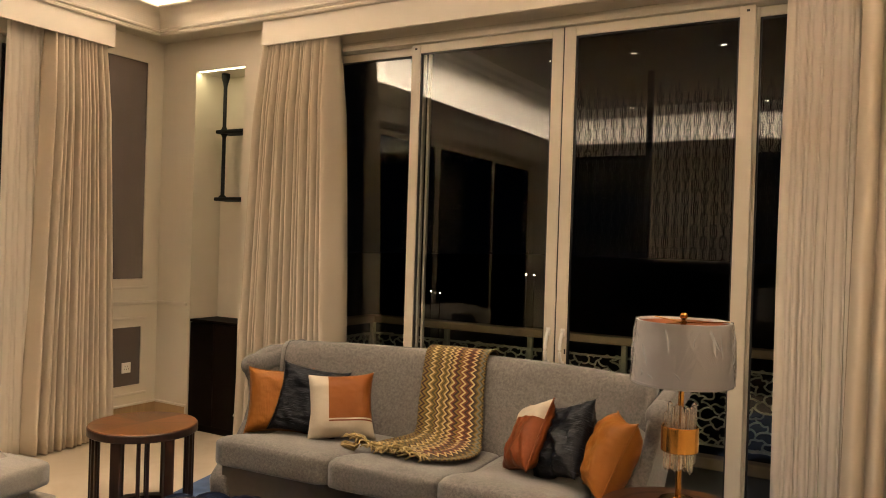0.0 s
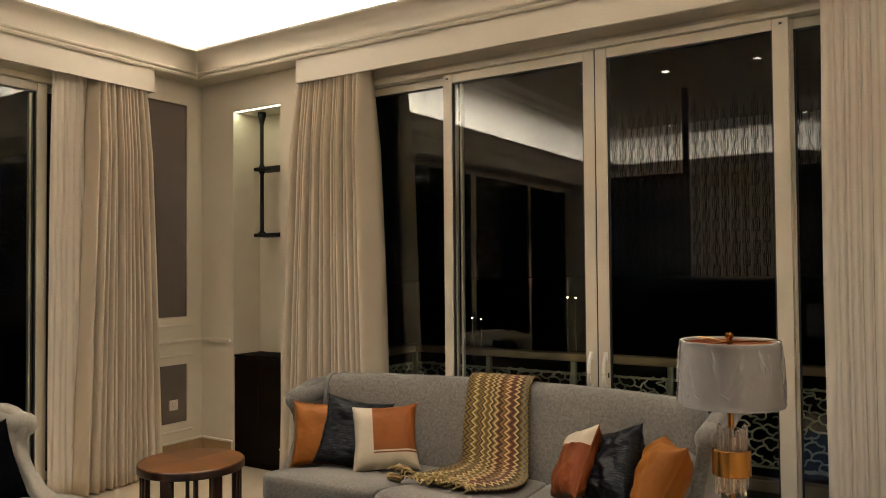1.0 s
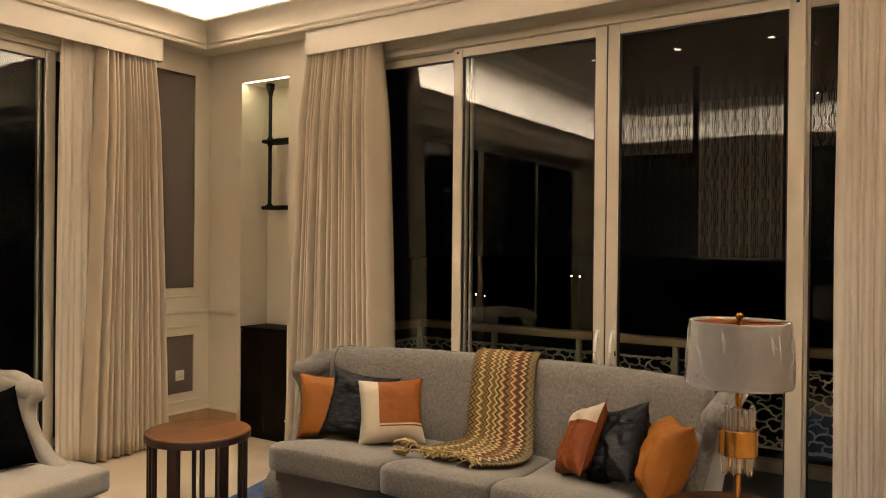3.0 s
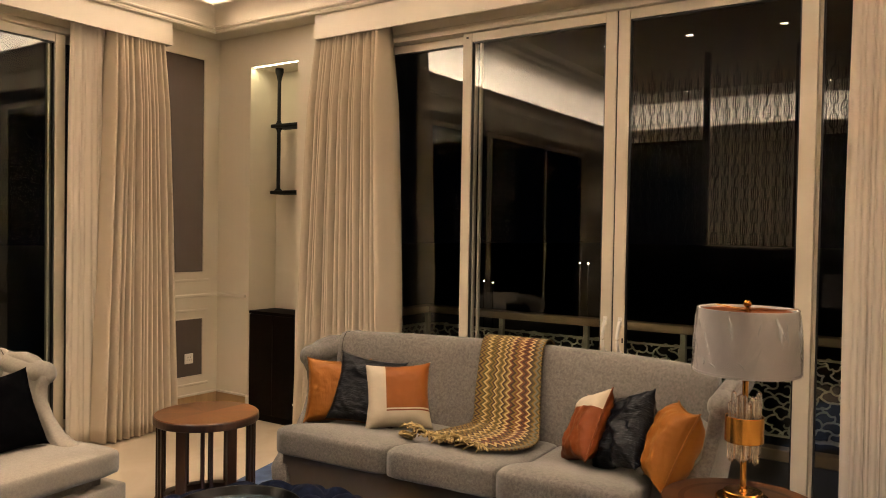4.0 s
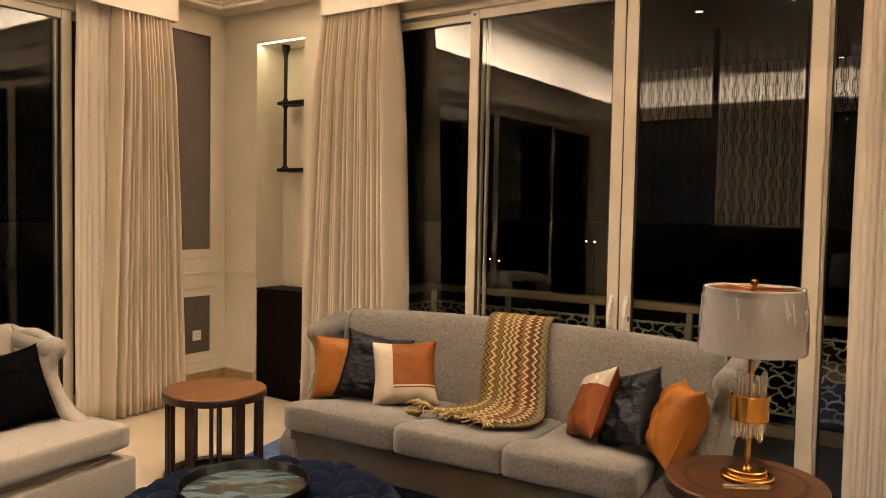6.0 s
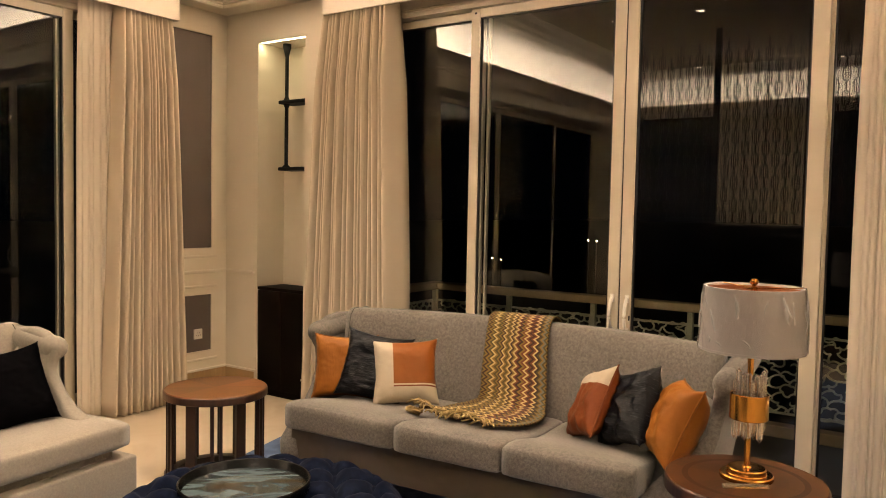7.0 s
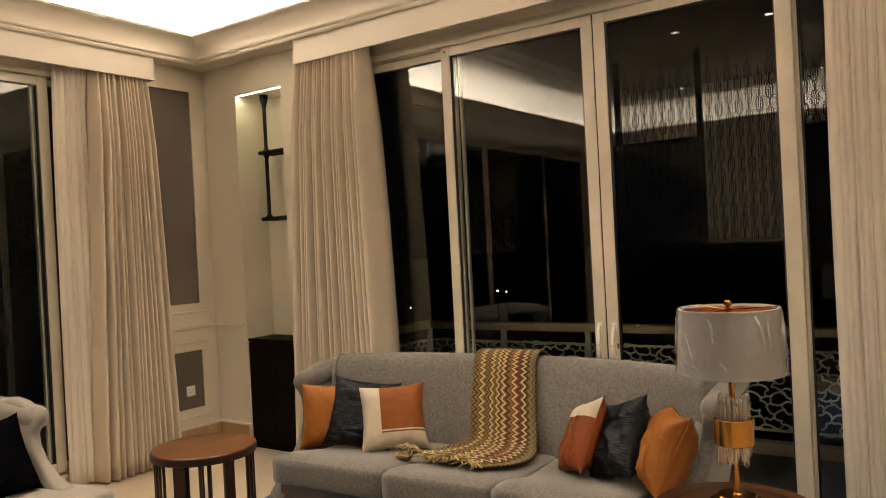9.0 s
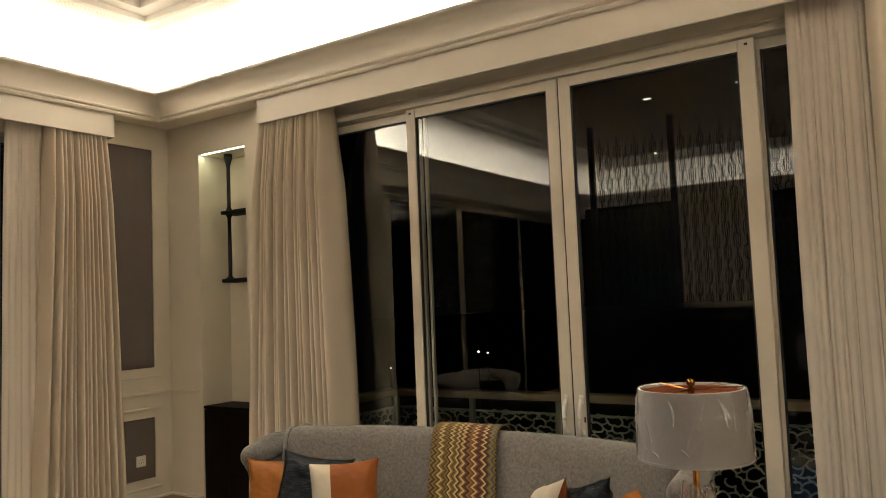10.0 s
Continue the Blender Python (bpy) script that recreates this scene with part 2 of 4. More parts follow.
SOFA = fleck("grey_taupe_tweed", (0.056, 0.0495, 0.042), (0.144, 0.128, 0.111), 300)
# Film over the sofa's own tweed; its dark brown paints the shade there.
BASE_FILM = mat("shaded_base_film", (0.050, 0.036, 0.024), 0.28, vary=0.4, scale=5, bump=0.5, bscale=22, fine=0.2, spec=0.4)
# Groove of the upholstery seam, drawn as a thin dark line.
SEAM = mat("dark_seam_line", (0.03, 0.026, 0.02), 0.9)
CHAIR = fleck("pale_oatmeal_tweed", (0.195, 0.172, 0.140), (0.255, 0.226, 0.186), 330, bump=0.3)
ORANGE = mat("tan_orange_leather", (0.155, 0.045, 0.005), 0.5, vary=0.08, scale=9, bump=0.25, bscale=160, fine=0.10, spec=0.16)
AMBER = mat("amber_ribbed_leather", (0.185, 0.063, 0.007), 0.5, vary=0.2, scale=9, bump=0.3, bscale=90, fine=0.12, spec=0.16, stretch=(3, 3, 0.2))
RUST = mat("rust_leather", (0.125, 0.030, 0.006), 0.5, vary=0.25, scale=9, bump=0.25, bscale=150, fine=0.1, spec=0.16)
# Pale streaks in the colour stand in for glints on the slub.
NAVY = ramped("navy_slub_silk", [(0.42, (0.002, 0.0025, 0.004)), (0.60, (0.005, 0.006, 0.009)), (0.70, (0.045, 0.050, 0.060))], 26, (1, 1, 7), 0.30, 0.6, 0.9)
INK = mat("black_velvet", (0.0020, 0.0020, 0.0024), 0.95, spec=0.0)
CANVAS = mat("cream_canvas", (0.38, 0.325, 0.245), 0.9, vary=0.12, scale=8, bump=0.4, bscale=350, fine=0.15)
THROW = chevron("zigzag_knit")
FRINGE = mat("wool_fringe", (0.28, 0.20, 0.08), 0.95, vary=0.8, scale=60)
WALNUT = wood("walnut_veneer", (0.058, 0.020, 0.005), (0.205, 0.072, 0.017), 0.33, 5.0, 0.12, radial=True)
# Sunburst veneer in a darker tone, for the end table.
WALNUT_DEEP = wood("deep_walnut_veneer", (0.020, 0.008, 0.004), (0.085, 0.032, 0.011), 0.34, 5.0, 0.04, radial=True)
WALNUT_DEEP.node_tree.nodes["Principled BSDF"].inputs["Specular IOR Level"].default_value = 0.2
WALNUT_RING = wood("dark_walnut_inlay", (0.012, 0.005, 0.003), (0.026, 0.010, 0.006), 0.4, 5.0, 0.02)
WALNUT_RING.node_tree.nodes["Principled BSDF"].inputs["Specular IOR Level"].default_value = 0.2
WALNUT_EDGE = wood("dark_walnut", (0.014, 0.005, 0.003), (0.040, 0.014, 0.006), 0.35, 4.0, 0.12)
BRASS = mat("polished_brass", (0.46, 0.235, 0.055), 0.2, 1.0, vary=0.1, scale=15, bump=0.02, bscale=300)
CRYSTAL = bpy.data.materials.new("clear_crystal")
CRYSTAL.use_nodes = True
_b = CRYSTAL.node_tree.nodes["Principled BSDF"]
_b.inputs["Base Color"].default_value = (1, 0.97, 0.92, 1)
_b.inputs["Transmission Weight"].default_value, _b.inputs["Roughness"].default_value, _b.inputs["IOR"].default_value = 0.90, 0.05, 1.5
SHADE = mat("grey_linen_shade", (0.50, 0.47, 0.455), 0.8, vary=0.08, scale=6, bump=0.3, bscale=400, fine=0.1)
COPPER = mat("copper_lining", (0.55, 0.24, 0.12), 0.35, 0.8)
FILM = pane_glass("clear_plastic_wrap", 1.7, 0.08, (0.99, 0.985, 0.98))
_n, _l = FILM.node_tree.nodes, FILM.node_tree.links
_tc, _mp, _no, _bp = _n.new("ShaderNodeTexCoord"), _n.new("ShaderNodeMapping"), _n.new("ShaderNodeTexNoise"), _n.new("ShaderNodeBump")
_mp.inputs["Scale"].default_value = (1, 1, 0.5)
_no.inputs["Scale"].default_value, _no.inputs["Detail"].default_value, _no.inputs["Distortion"].default_value = 11, 1, 1.2
_no.noise_type = "RIDGED_MULTIFRACTAL"
_bp.inputs["Strength"].default_value, _bp.inputs["Distance"].default_value = 0.6, 0.014
_l.new(_tc.outputs["Object"], _mp.inputs["Vector"]), _l.new(_mp.outputs[0], _no.inputs["Vector"]), _l.new(_no.outputs[0], _bp.inputs["Height"])
_l.new(_bp.outputs[0], _n["Glossy BSDF"].inputs["Normal"]), _l.new(_bp.outputs[0], _n["Fresnel"].inputs["Normal"])
# Whitish strips: highlights on the wrap's folds, put into colour.
FOLD_GLINT = bpy.data.materials.new("film_fold_glint")
FOLD_GLINT.use_nodes = True
_n, _l = FOLD_GLINT.node_tree.nodes, FOLD_GLINT.node_tree.links
_mx, _tr = _n.new("ShaderNodeMixShader"), _n.new("ShaderNodeBsdfTransparent")
_n["Principled BSDF"].inputs["Base Color"].default_value = (0.86, 0.85, 0.83, 1)
_n["Principled BSDF"].inputs["Roughness"].default_value = 0.18
_mx.inputs[0].default_value = 0.5
_l.new(_n["Principled BSDF"].outputs[0], _mx.inputs[1]), _l.new(_tr.outputs[0], _mx.inputs[2]), _l.new(_mx.outputs[0], _n["Material Output"].inputs[0])
BLUE = ramped("blue_crushed_velvet", [(0.3, (0.0016, 0.0028, 0.0080)), (0.55, (0.0030, 0.0052, 0.014)), (0.8, (0.0070, 0.0115, 0.028))], 30, (1, 1, 1), 0.6, 0.6, 0.2)
BLUE.node_tree.nodes["Principled BSDF"].inputs["Sheen Weight"].default_value = 0.015
BLUE.node_tree.nodes["Principled BSDF"].inputs["Specular IOR Level"].default_value = 0.01
NAVY.node_tree.nodes["Principled BSDF"].inputs["Specular IOR Level"].default_value = 0.14
RUG = ramped("blue_rug_pile", [(0.3, (0.04, 0.07, 0.15)), (0.6, (0.08, 0.13, 0.25)), (0.8, (0.16, 0.21, 0.33))], 9, (1, 1, 1), 0.95, 0.5, 0.5)
LACQUER = mat("black_lacquer", (0.003, 0.003, 0.003), 0.25, vary=0.2, spec=0.12)
MARBLED = ramped("marbled_resin", [(0.30, (0.012, 0.008, 0.005)), (0.40, (0.034, 0.022, 0.010)), (0.47, (0.022, 0.030, 0.032)), (0.54, (0.070, 0.096, 0.110)), (0.62, (0.020, 0.032, 0.040)), (0.72, (0.030, 0.018, 0.008))], 3.2, (0.6, 2.2, 1), 0.12, 1.0)
MARBLED.node_tree.nodes["Principled BSDF"].inputs["Specular IOR Level"].default_value = 0.25
PLASTIC = mat("white_plastic", (0.75, 0.72, 0.66), 0.35, vary=0.03)
RAILING = mat("beige_handrail_paint", (0.58, 0.43, 0.26), 0.5, vary=0.15, scale=5, bump=0.05)
LATTICE = mat("pale_green_metal", (0.66, 0.67, 0.50), 0.5, vary=0.2, scale=12)
DECK = mat("balcony_tile", (0.10, 0.09, 0.075), 0.5, vary=0.2, scale=4)
BRONZE = mat("dark_bronze", (0.012, 0.009, 0.007), 0.45, 0.2, vary=0.2)
GROUND = mat("night_ground", (0.03, 0.035, 0.025), 0.95, vary=0.5, scale=0.2)
BULB = glow("downlight_glow", (1.0, 0.86, 0.62), 60.0)
LEDGLOW = glow("niche_led_glow", (1.0, 0.88, 0.55), 9.0)
CITY = glow("far_lamp_glow", (1.0, 0.8, 0.5), 12.0)

# ---- mesh helpers ----


def part(name, bm, material, parent=None, label="", smooth=False):
    me = bpy.data.meshes.new(name)
    bmesh.ops.recalc_face_normals(bm, faces=bm.faces)
    bm.to_mesh(me)
    bm.free()
    if smooth:
        me.polygons.foreach_set("use_smooth", [True] * len(me.polygons))
    me.materials.append(material)
    ob = new(name, me)
    if parent:
        ob.parent = parent
    if label:
        ob["label"] = label
    if smooth and material is BRASS:
        me.set_sharp_from_angle(angle=radians(40))
    return ob


def thing(name, m, label, category, group="", kind=""):
    ob = new(name)
    ob.empty_display_size = 0.1
    ob.matrix_world = m
    return tagged(ob, label, category, group, kind)


def cuboid(bm, x0, x1, y0, y1, z0, z1, bevel=0.0, seg=2):
    r = bmesh.ops.create_cube(bm, size=1)
    for v in r["verts"]:
        v.co = ((x0 + x1) / 2 + v.co.x * (x1 - x0), (y0 + y1) / 2 + v.co.y * (y1 - y0), (z0 + z1) / 2 + v.co.z * (z1 - z0))
    if bevel:
        es = list({e for v in r["verts"] for e in v.link_edges})
        bmesh.ops.bevel(bm, geom=es, offset=bevel, segments=seg, profile=0.5, affect="EDGES")
    return bm


def box(x0, x1, y0, y1, z0, z1, bevel=0.0, seg=2):
    return cuboid(bmesh.new(), x0, x1, y0, y1, z0, z1, bevel, seg)


def lathe(profile, n=48, bm=None, cx=0.0, cy=0.0):
    """Turn a closed or open profile of (radius, height) round the z axis."""
    bm = bm or bmesh.new()
    rings = []
    for r, z in profile:
        rings.append([bm.verts.new((cx + r * math.cos(a), cy + r * math.sin(a), z)) for a in (2 * math.pi * i / n for i in range(n))] if r > 1e-5 else [bm.verts.new((cx, cy, z))])
    for a, b in zip(rings, rings[1:]):
        for i in range(n):
            j = (i + 1) % n
            if len(a) == 1 and len(b) == 1:
                continue
            if len(a) == 1:
                bm.faces.new((a[0], b[i], b[j]))
            elif len(b) == 1:
                bm.faces.new((a[i], b[0], a[j]))
            else:
                bm.faces.new((a[i], b[i], b[j], a[j]))
    return bm


def grid(fn, nu, nv, bm=None, uvs=False):
    """A sheet of nu x nv cells, fn(u, v) for u and v from 0 to 1."""
    bm = bm or bmesh.new()
    vs = [[bm.verts.new(fn(i / nu, j / nv)) for j in range(nv + 1)] for i in range(nu + 1)]
    lay = bm.loops.layers.uv.verify() if uvs else None
    for i in range(nu):
        for j in range(nv):
            f = bm.faces.new((vs[i][j], vs[i + 1][j], vs[i + 1][j + 1], vs[i][j + 1]))
            if lay:
                for lp, (a, c) in zip(f.loops, ((i, j), (i + 1, j), (i + 1, j + 1), (i, j + 1))):
                    lp[lay].uv = (a / nu, c / nv)
    return bm


def tube(points, r, n=8, bm=None, closed=False):
    """A round bar along points."""
    bm = bm or bmesh.new()
    pts = [Vector(p) for p in points]
    rings = []
    for i, p in enumerate(pts):
        a = pts[i - 1] if (i or closed) else pts[i]
        b = pts[(i + 1) % len(pts)] if (i < len(pts) - 1 or closed) else pts[i]
        d = (b - a).normalized()
        q = d.to_track_quat("Z", "Y")
        rings.append([bm.verts.new(p + q @ Vector((r * math.cos(k), r * math.sin(k), 0))) for k in (2 * math.pi * j / n for j in range(n))])
    pairs = list(zip(rings, rings[1:])) + ([(rings[-1], rings[0])] if closed else [])
    for a, b in pairs:
        for j in range(n):
            bm.faces.new((a[j], a[(j + 1) % n], b[(j + 1) % n], b[j]))
    if not closed:
        bm.faces.new(rings[0]), bm.faces.new(rings[-1][::-1])
    return bm


def perimeter(profile, bm=None, outer=(0.0, ROOM_X, ROOM_Y, 0.0), cap=False):
    """Sweep a profile of (offset from the walls, height) round the room, with mitred corners."""
    bm = bm or bmesh.new()
    x0, x1, y0, y1 = outer
    loops = [[bm.verts.new(p) for p in ((x0 + d, y0 + d, z), (x1 - d, y0 + d, z), (x1 - d, y1 - d, z), (x0 + d, y1 - d, z))] for d, z in profile]
    for a, b in zip(loops, loops[1:]):
        for i in range(4):
            bm.faces.new((a[i], a[(i + 1) % 4], b[(i + 1) % 4], b[i]))
    if cap:
        bm.faces.new(loops[-1])
    return bm


def solid(ob, t):
    md = ob.modifiers.new("thickness", "SOLIDIFY")
    md.thickness, md.offset = t, 0
    return ob


def structure(ob, label, category):
    return tagged(ob, label, category, kind="structure")

# ---- the room ----
structure(part("floor", box(-0.25, ROOM_X + 0.25, ROOM_Y - 0.25, 0.3, -0.12, 0.0), FLOOR), "polished beige marble floor", "floor")

WX0, WX1, WZ1 = 1.40, 5.76, 2.995          # window in the north wall
WY0, WY1 = -7.80, -0.76                   # window in the west wall
NX0, NX1, NZ1 = 0.392, 0.931, 2.926       # niche

bm = bmesh.new()
cuboid(bm, -0.25, NX0, 0, 0.3, 0, 3.9)
cuboid(bm, NX0, NX1, 0, 0.3, NZ1, 3.9)
cuboid(bm, NX0, NX1, 0.3, 0.4, 0, 3.9)
cuboid(bm, NX1, WX0, 0, 0.3, 0, 3.9)
cuboid(bm, WX0, WX1, 0, 0.3, WZ1, 3.9)
cuboid(bm, WX1, ROOM_X + 0.25, 0, 0.3, 0, 3.9)
structure(part("wall_north", bm, PAINT), "cream painted wall with wide window and lit niche", "wall")
bm = bmesh.new()
cuboid(bm, -0.25, 0, WY1, 0, 0, 3.9)
cuboid(bm, -0.25, 0, WY0, WY1, WZ1, 3.9)
cuboid(bm, -0.25, 0, ROOM_Y - 0.25, WY0, 0, 3.9)
structure(part("wall_west", bm, PAINT), "cream painted wall with taupe panels and window", "wall")
structure(part("wall_east", box(ROOM_X, ROOM_X + 0.25, ROOM_Y - 0.25, 0, 0, 3.9), PAINT), "plain cream painted wall", "wall")
structure(part("wall_south", box(0, ROOM_X, ROOM_Y - 0.25, ROOM_Y, 0, 3.9), REAR_DARK), "rear wall coloured near-black to keep window reflections dark", "wall")
structure(part("wall_panel", box(1.72, 3.15, ROOM_Y, ROOM_Y + 0.02, 1.40, 3.185, 0.004, 1), REAR_PANEL), "pale taupe panel on the dark rear wall", "wall panel")

# cornice, cove and tray ceiling
cornice = [(0.0, 3.190), (0.205, 3.188), (0.214, 3.178), (0.222, 3.168), (0.236, 3.163), (0.250, 3.168), (0.256, 3.180), (0.250, 3.192), (0.256, 3.196), (0.268, 3.198), (0.272, 3.207), (0.266, 3.216), (0.262, 3.219)]
for k in range(1, 13):
    a = k / 12 * math.pi / 2
    cornice.append((0.262 + 0.108 * (1 - math.cos(a)), 3.219 + 0.118 * math.sin(a)))
cornice += [(0.378, 3.337), (0.388, 3.341), (0.393, 3.350), (0.391, 3.360), (0.384, 3.364), (0.365, 3.364), (0.365, 3.344), (0.0, 3.344)]
structure(part("cornice_trim", perimeter(cornice), TRIM), "cream coved plaster cornice with beaded edge", "cornice")
tray = [(0.0, 3.346), (0.20, 3.347)]
for k in range(0, 13):
    a = k / 12 * math.pi / 2
    tray.append((0.20 + 0.42 * (1 - math.cos(a)), 3.35 + 0.42 * math.sin(a)))
tray += [(0.625, 3.755), (0.665, 3.748), (0.70, 3.755), (0.715, 3.79), (0.80, 3.79), (0.815, 3.775), (0.85, 3.775), (0.865, 3.83)]
structure(part("ceiling", perimeter(tray, cap=True), CEIL), "white coved tray ceiling lit from its edge", "ceiling")
structure(part("ceiling_panel", box(1.05, ROOM_X - 1.05, ROOM_Y + 1.05, -1.05, 3.818, 3.826, 0.002, 1), CEIL_PANEL), "taupe patterned tray ceiling centre, darkened for the fading cove light", "ceiling")


def flute(side):
    """Ribbed plaster on the cove of one wall."""
    ln = -ROOM_Y if side == "west" else ROOM_X

    def fn(u, v):
        a = v * math.pi / 2
        d, z = 0.205 + 0.42 * (1 - math.cos(a)), 3.345 + 0.42 * math.sin(a)
        t = d + u * (ln - 2 * d)
        r = 0.006 * abs(math.sin(u * ln / 0.034 * math.pi))
        d, z = d + r * math.cos(a), z - r * math.sin(a)
        return (d, -t, z) if side == "west" else (t, -d, z)
    return grid(fn, int(ln / 0.034) * 4, 8)


for side in ("west", "north"):
    structure(part("cove_fluting", flute(side), CEIL, None, "", True), "white ribbed plaster of the lit ceiling cove", "ceiling")
structure(part("roof_slab", box(-0.25, ROOM_X + 0.25, ROOM_Y - 0.25, 0.3, 3.9, 4.0), CEIL), "plain ceiling slab above the tray", "ceiling")


def skirting(name, x0, x1, y0, y1, cap):
    ob = structure(part(name, box(x0, x1, y0, y1, 0, 0.185, 0.002, 1), SKIRT), "tan veneer skirting board with cream cap", "skirting")
    part("cap", box(*cap, 0.185, 0.203, 0.005, 2), TRIM, ob, "cream cap moulding")
    return ob


skirting("baseboard", 0.0, 0.016, -0.76, 0.0, (0.0, 0.024, -0.76, 0.0))
skirting("baseboard", 0.016, NX0 - 0.012, -0.016, 0.0, (0.024, NX0 - 0.004, -0.024, 0.0))
skirting("baseboard", NX1 + 0.01, WX0, -0.016, 0.0, (NX1, WX0, -0.024, 0.0))
structure(part("trim", box(NX0 - 0.012, NX0 - 0.002, -0.02, 0.0, 0, 0.185, 0.002, 1), TRIM), "cream end strip of the skirting", "trim")

# dado rail round the corner, and panel mouldings of the west wall


def rail_bm(runs, z, h, d):
    b = bmesh.new()
    for x0, x1, y0, y1 in runs:
        cuboid(b, x0, x1, y0, y1, z, z + h, min(h, d) * 0.3, 2)
    return b


structure(part("dado_rail", rail_bm([(0, 0.028, -0.76, 0.0), (0.028, NX0 - 0.025, -0.028, 0.0)], 1.008, 0.028, 0.028), TRIM), "cream dado rail moulding", "trim")


def wall_panel(z0, z1, y0, y1, head=True):
    ob = structure(part("wall_panel", box(0.0, 0.005, y0, y1, z0, z1, 0.001, 1), PANEL), "recessed taupe fabric wall panel", "wall panel")
    b = bmesh.new()
    w = 0.006
    for q in ((y0 - w, y1 + w, z1, z1 + w), (y0 - w, y1 + w, z0 - w, z0), (y1, y1 + w, z0, z1), (y0 - w, y0, z0, z1)):
        cuboid(b, 0.0, 0.012, *q, 0.003, 2)
    part("inner_bead", b, TRIM, ob)
    b = bmesh.new()
    o, w = 0.062, 0.020
    for q in ((y0 - o, y1 + o, z0 - o - w, z0 - o), (y0 - o, y1 + o, z1 + o, z1 + o + w))[:2 if head else 1]:
        cuboid(b, 0.0, 0.018, *q, 0.005, 2)
    part("outer_moulding", b, TRIM, ob)


wall_panel(1.222, 2.994, -0.66, -0.164, False)
wall_panel(0.353, 0.827, -0.66, -0.164)

# double socket on the lower panel
sock = thing("wall_socket", pose(0.005, -0.298, 0.5), "white plastic wall socket on the taupe panel", "socket")
part("plate", box(0, 0.010, -0.042, 0.042, -0.042, 0.042, 0.004, 2), PLASTIC, sock)
bm = bmesh.new()
for dy, dz, w, h in ((-0.012, 0.012, 0.004, 0.008), (0.012, 0.012, 0.004, 0.008), (0, -0.012, 0.004, 0.011), (-0.020, -0.010, 0.0035, 0.008), (0.020, -0.010, 0.0035, 0.008)):
    cuboid(bm, 0.0095, 0.0115, dy - w / 2, dy + w / 2, dz - h / 2, dz + h / 2)
part("slots", bm, GASKET, sock)

# ---- windows ----
FY = 0.05


def leaf(parent, a0, a1, z0, z1, c, w, axis, depth=0.045, left=None, right=None):
    """A glazed leaf in a plane of constant y (axis x) or constant x (axis y): four bars and a pane."""
    lw, rw = left or w, right or w

    def bx(p0, p1, q0, q1, dd, bev):
        lo, hi = c - dd / 2, c + dd / 2
        return box(p0, p1, lo, hi, q0, q1, bev, 2) if axis == "x" else box(lo, hi, p0, p1, q0, q1, bev, 2)
    fr = part("stile", bx(a0, a0 + lw, z0, z1, depth, 0.004), FRAME, parent)
    part("stile", bx(a1 - rw, a1, z0, z1, depth, 0.004), FRAME, parent)
    part("rail", bx(a0 + lw, a1 - rw, z1 - w, z1, depth - 0.004, 0.004), FRAME, parent)
    part("rail", bx(a0 + lw, a1 - rw, z0, z0 + w * 1.2, depth - 0.004, 0.004), FRAME, parent)
    gk = bmesh.new()
    g = 0.008
    for q in ((a0 + lw, a0 + lw + g, z0 + w * 1.2, z1 - w), (a1 - rw - g, a1 - rw, z0 + w * 1.2, z1 - w), (a0 + lw, a1 - rw, z1 - w - g, z1 - w), (a0 + lw, a1 - rw, z0 + w * 1.2, z0 + w * 1.2 + g)):
        if axis == "x":
            cuboid(gk, q[0], q[1], c - 0.014, c + 0.014, q[2], q[3])
        else:
            cuboid(gk, c - 0.014, c + 0.014, q[0], q[1], q[2], q[3])
    part("gasket", gk, GASKET, parent)
    pane = part("pane", bx(a0 + lw + g, a1 - rw - g, z0 + w * 1.2 + g, z1 - w - g, 0.003, 0.0), GLASS, parent, "clear window glass reflecting the room")
    pane.visible_shadow = False
    return fr


win = structure(new("window_1"), "four-leaf champagne aluminium sliding window, closed, at night", "window")
bm = bmesh.new()
cuboid(bm, WX0, WX0 + 0.05, 0.0, 0.16, 0.02, WZ1)
cuboid(bm, WX1 - 0.05, WX1, 0.0, 0.16, 0.02, WZ1)
cuboid(bm, WX0, WX1, 0.0, 0.16, 0.0, 0.02, 0.004, 1)
part("window_sill", bm, FRAME, win)
part("head_frame", box(WX0 + 0.05, WX1 - 0.05, 0.0, 0.16, 2.940, WZ1, 0.004, 1), FRAME, win)
part("head_lip", box(WX0 + 0.05, WX1 - 0.05, -0.008, 0.0, 2.970, WZ1, 0.003, 1), FRAME, win)
JX1, JMID = 2.459, 3.565
leaf(win, WX0 + 0.05, 2.512, 0.024, 2.937, FY + 0.055, 0.055, "x")
leaf(win, JX1, JMID - 0.004, 0.024, 2.937, FY, 0.06, "x", left=0.070, right=0.072)
leaf(win, JMID + 0.004, 4.666, 0.024, 2.937, FY, 0.06, "x", left=0.072, right=0.082)
leaf(win, 4.626, WX1 - 0.05, 0.024, 2.937, FY + 0.055, 0.055, "x")
part("track_strip", box(2.537, 2.551, FY + 0.005, FY + 0.03, 0.19, 2.87), FRAME, win)
part("track_strip", box(2.579, 2.594, FY + 0.005, FY + 0.03, 0.19, 2.87), FRAME, win)
part("plug", box(2.486, 2.502, FY - 0.026, FY - 0.0215, 2.901, 2.913), GASKET, win)
part("plug", box(4.619, 4.635, FY - 0.026, FY - 0.0215, 2.901, 2.913), GASKET, win)
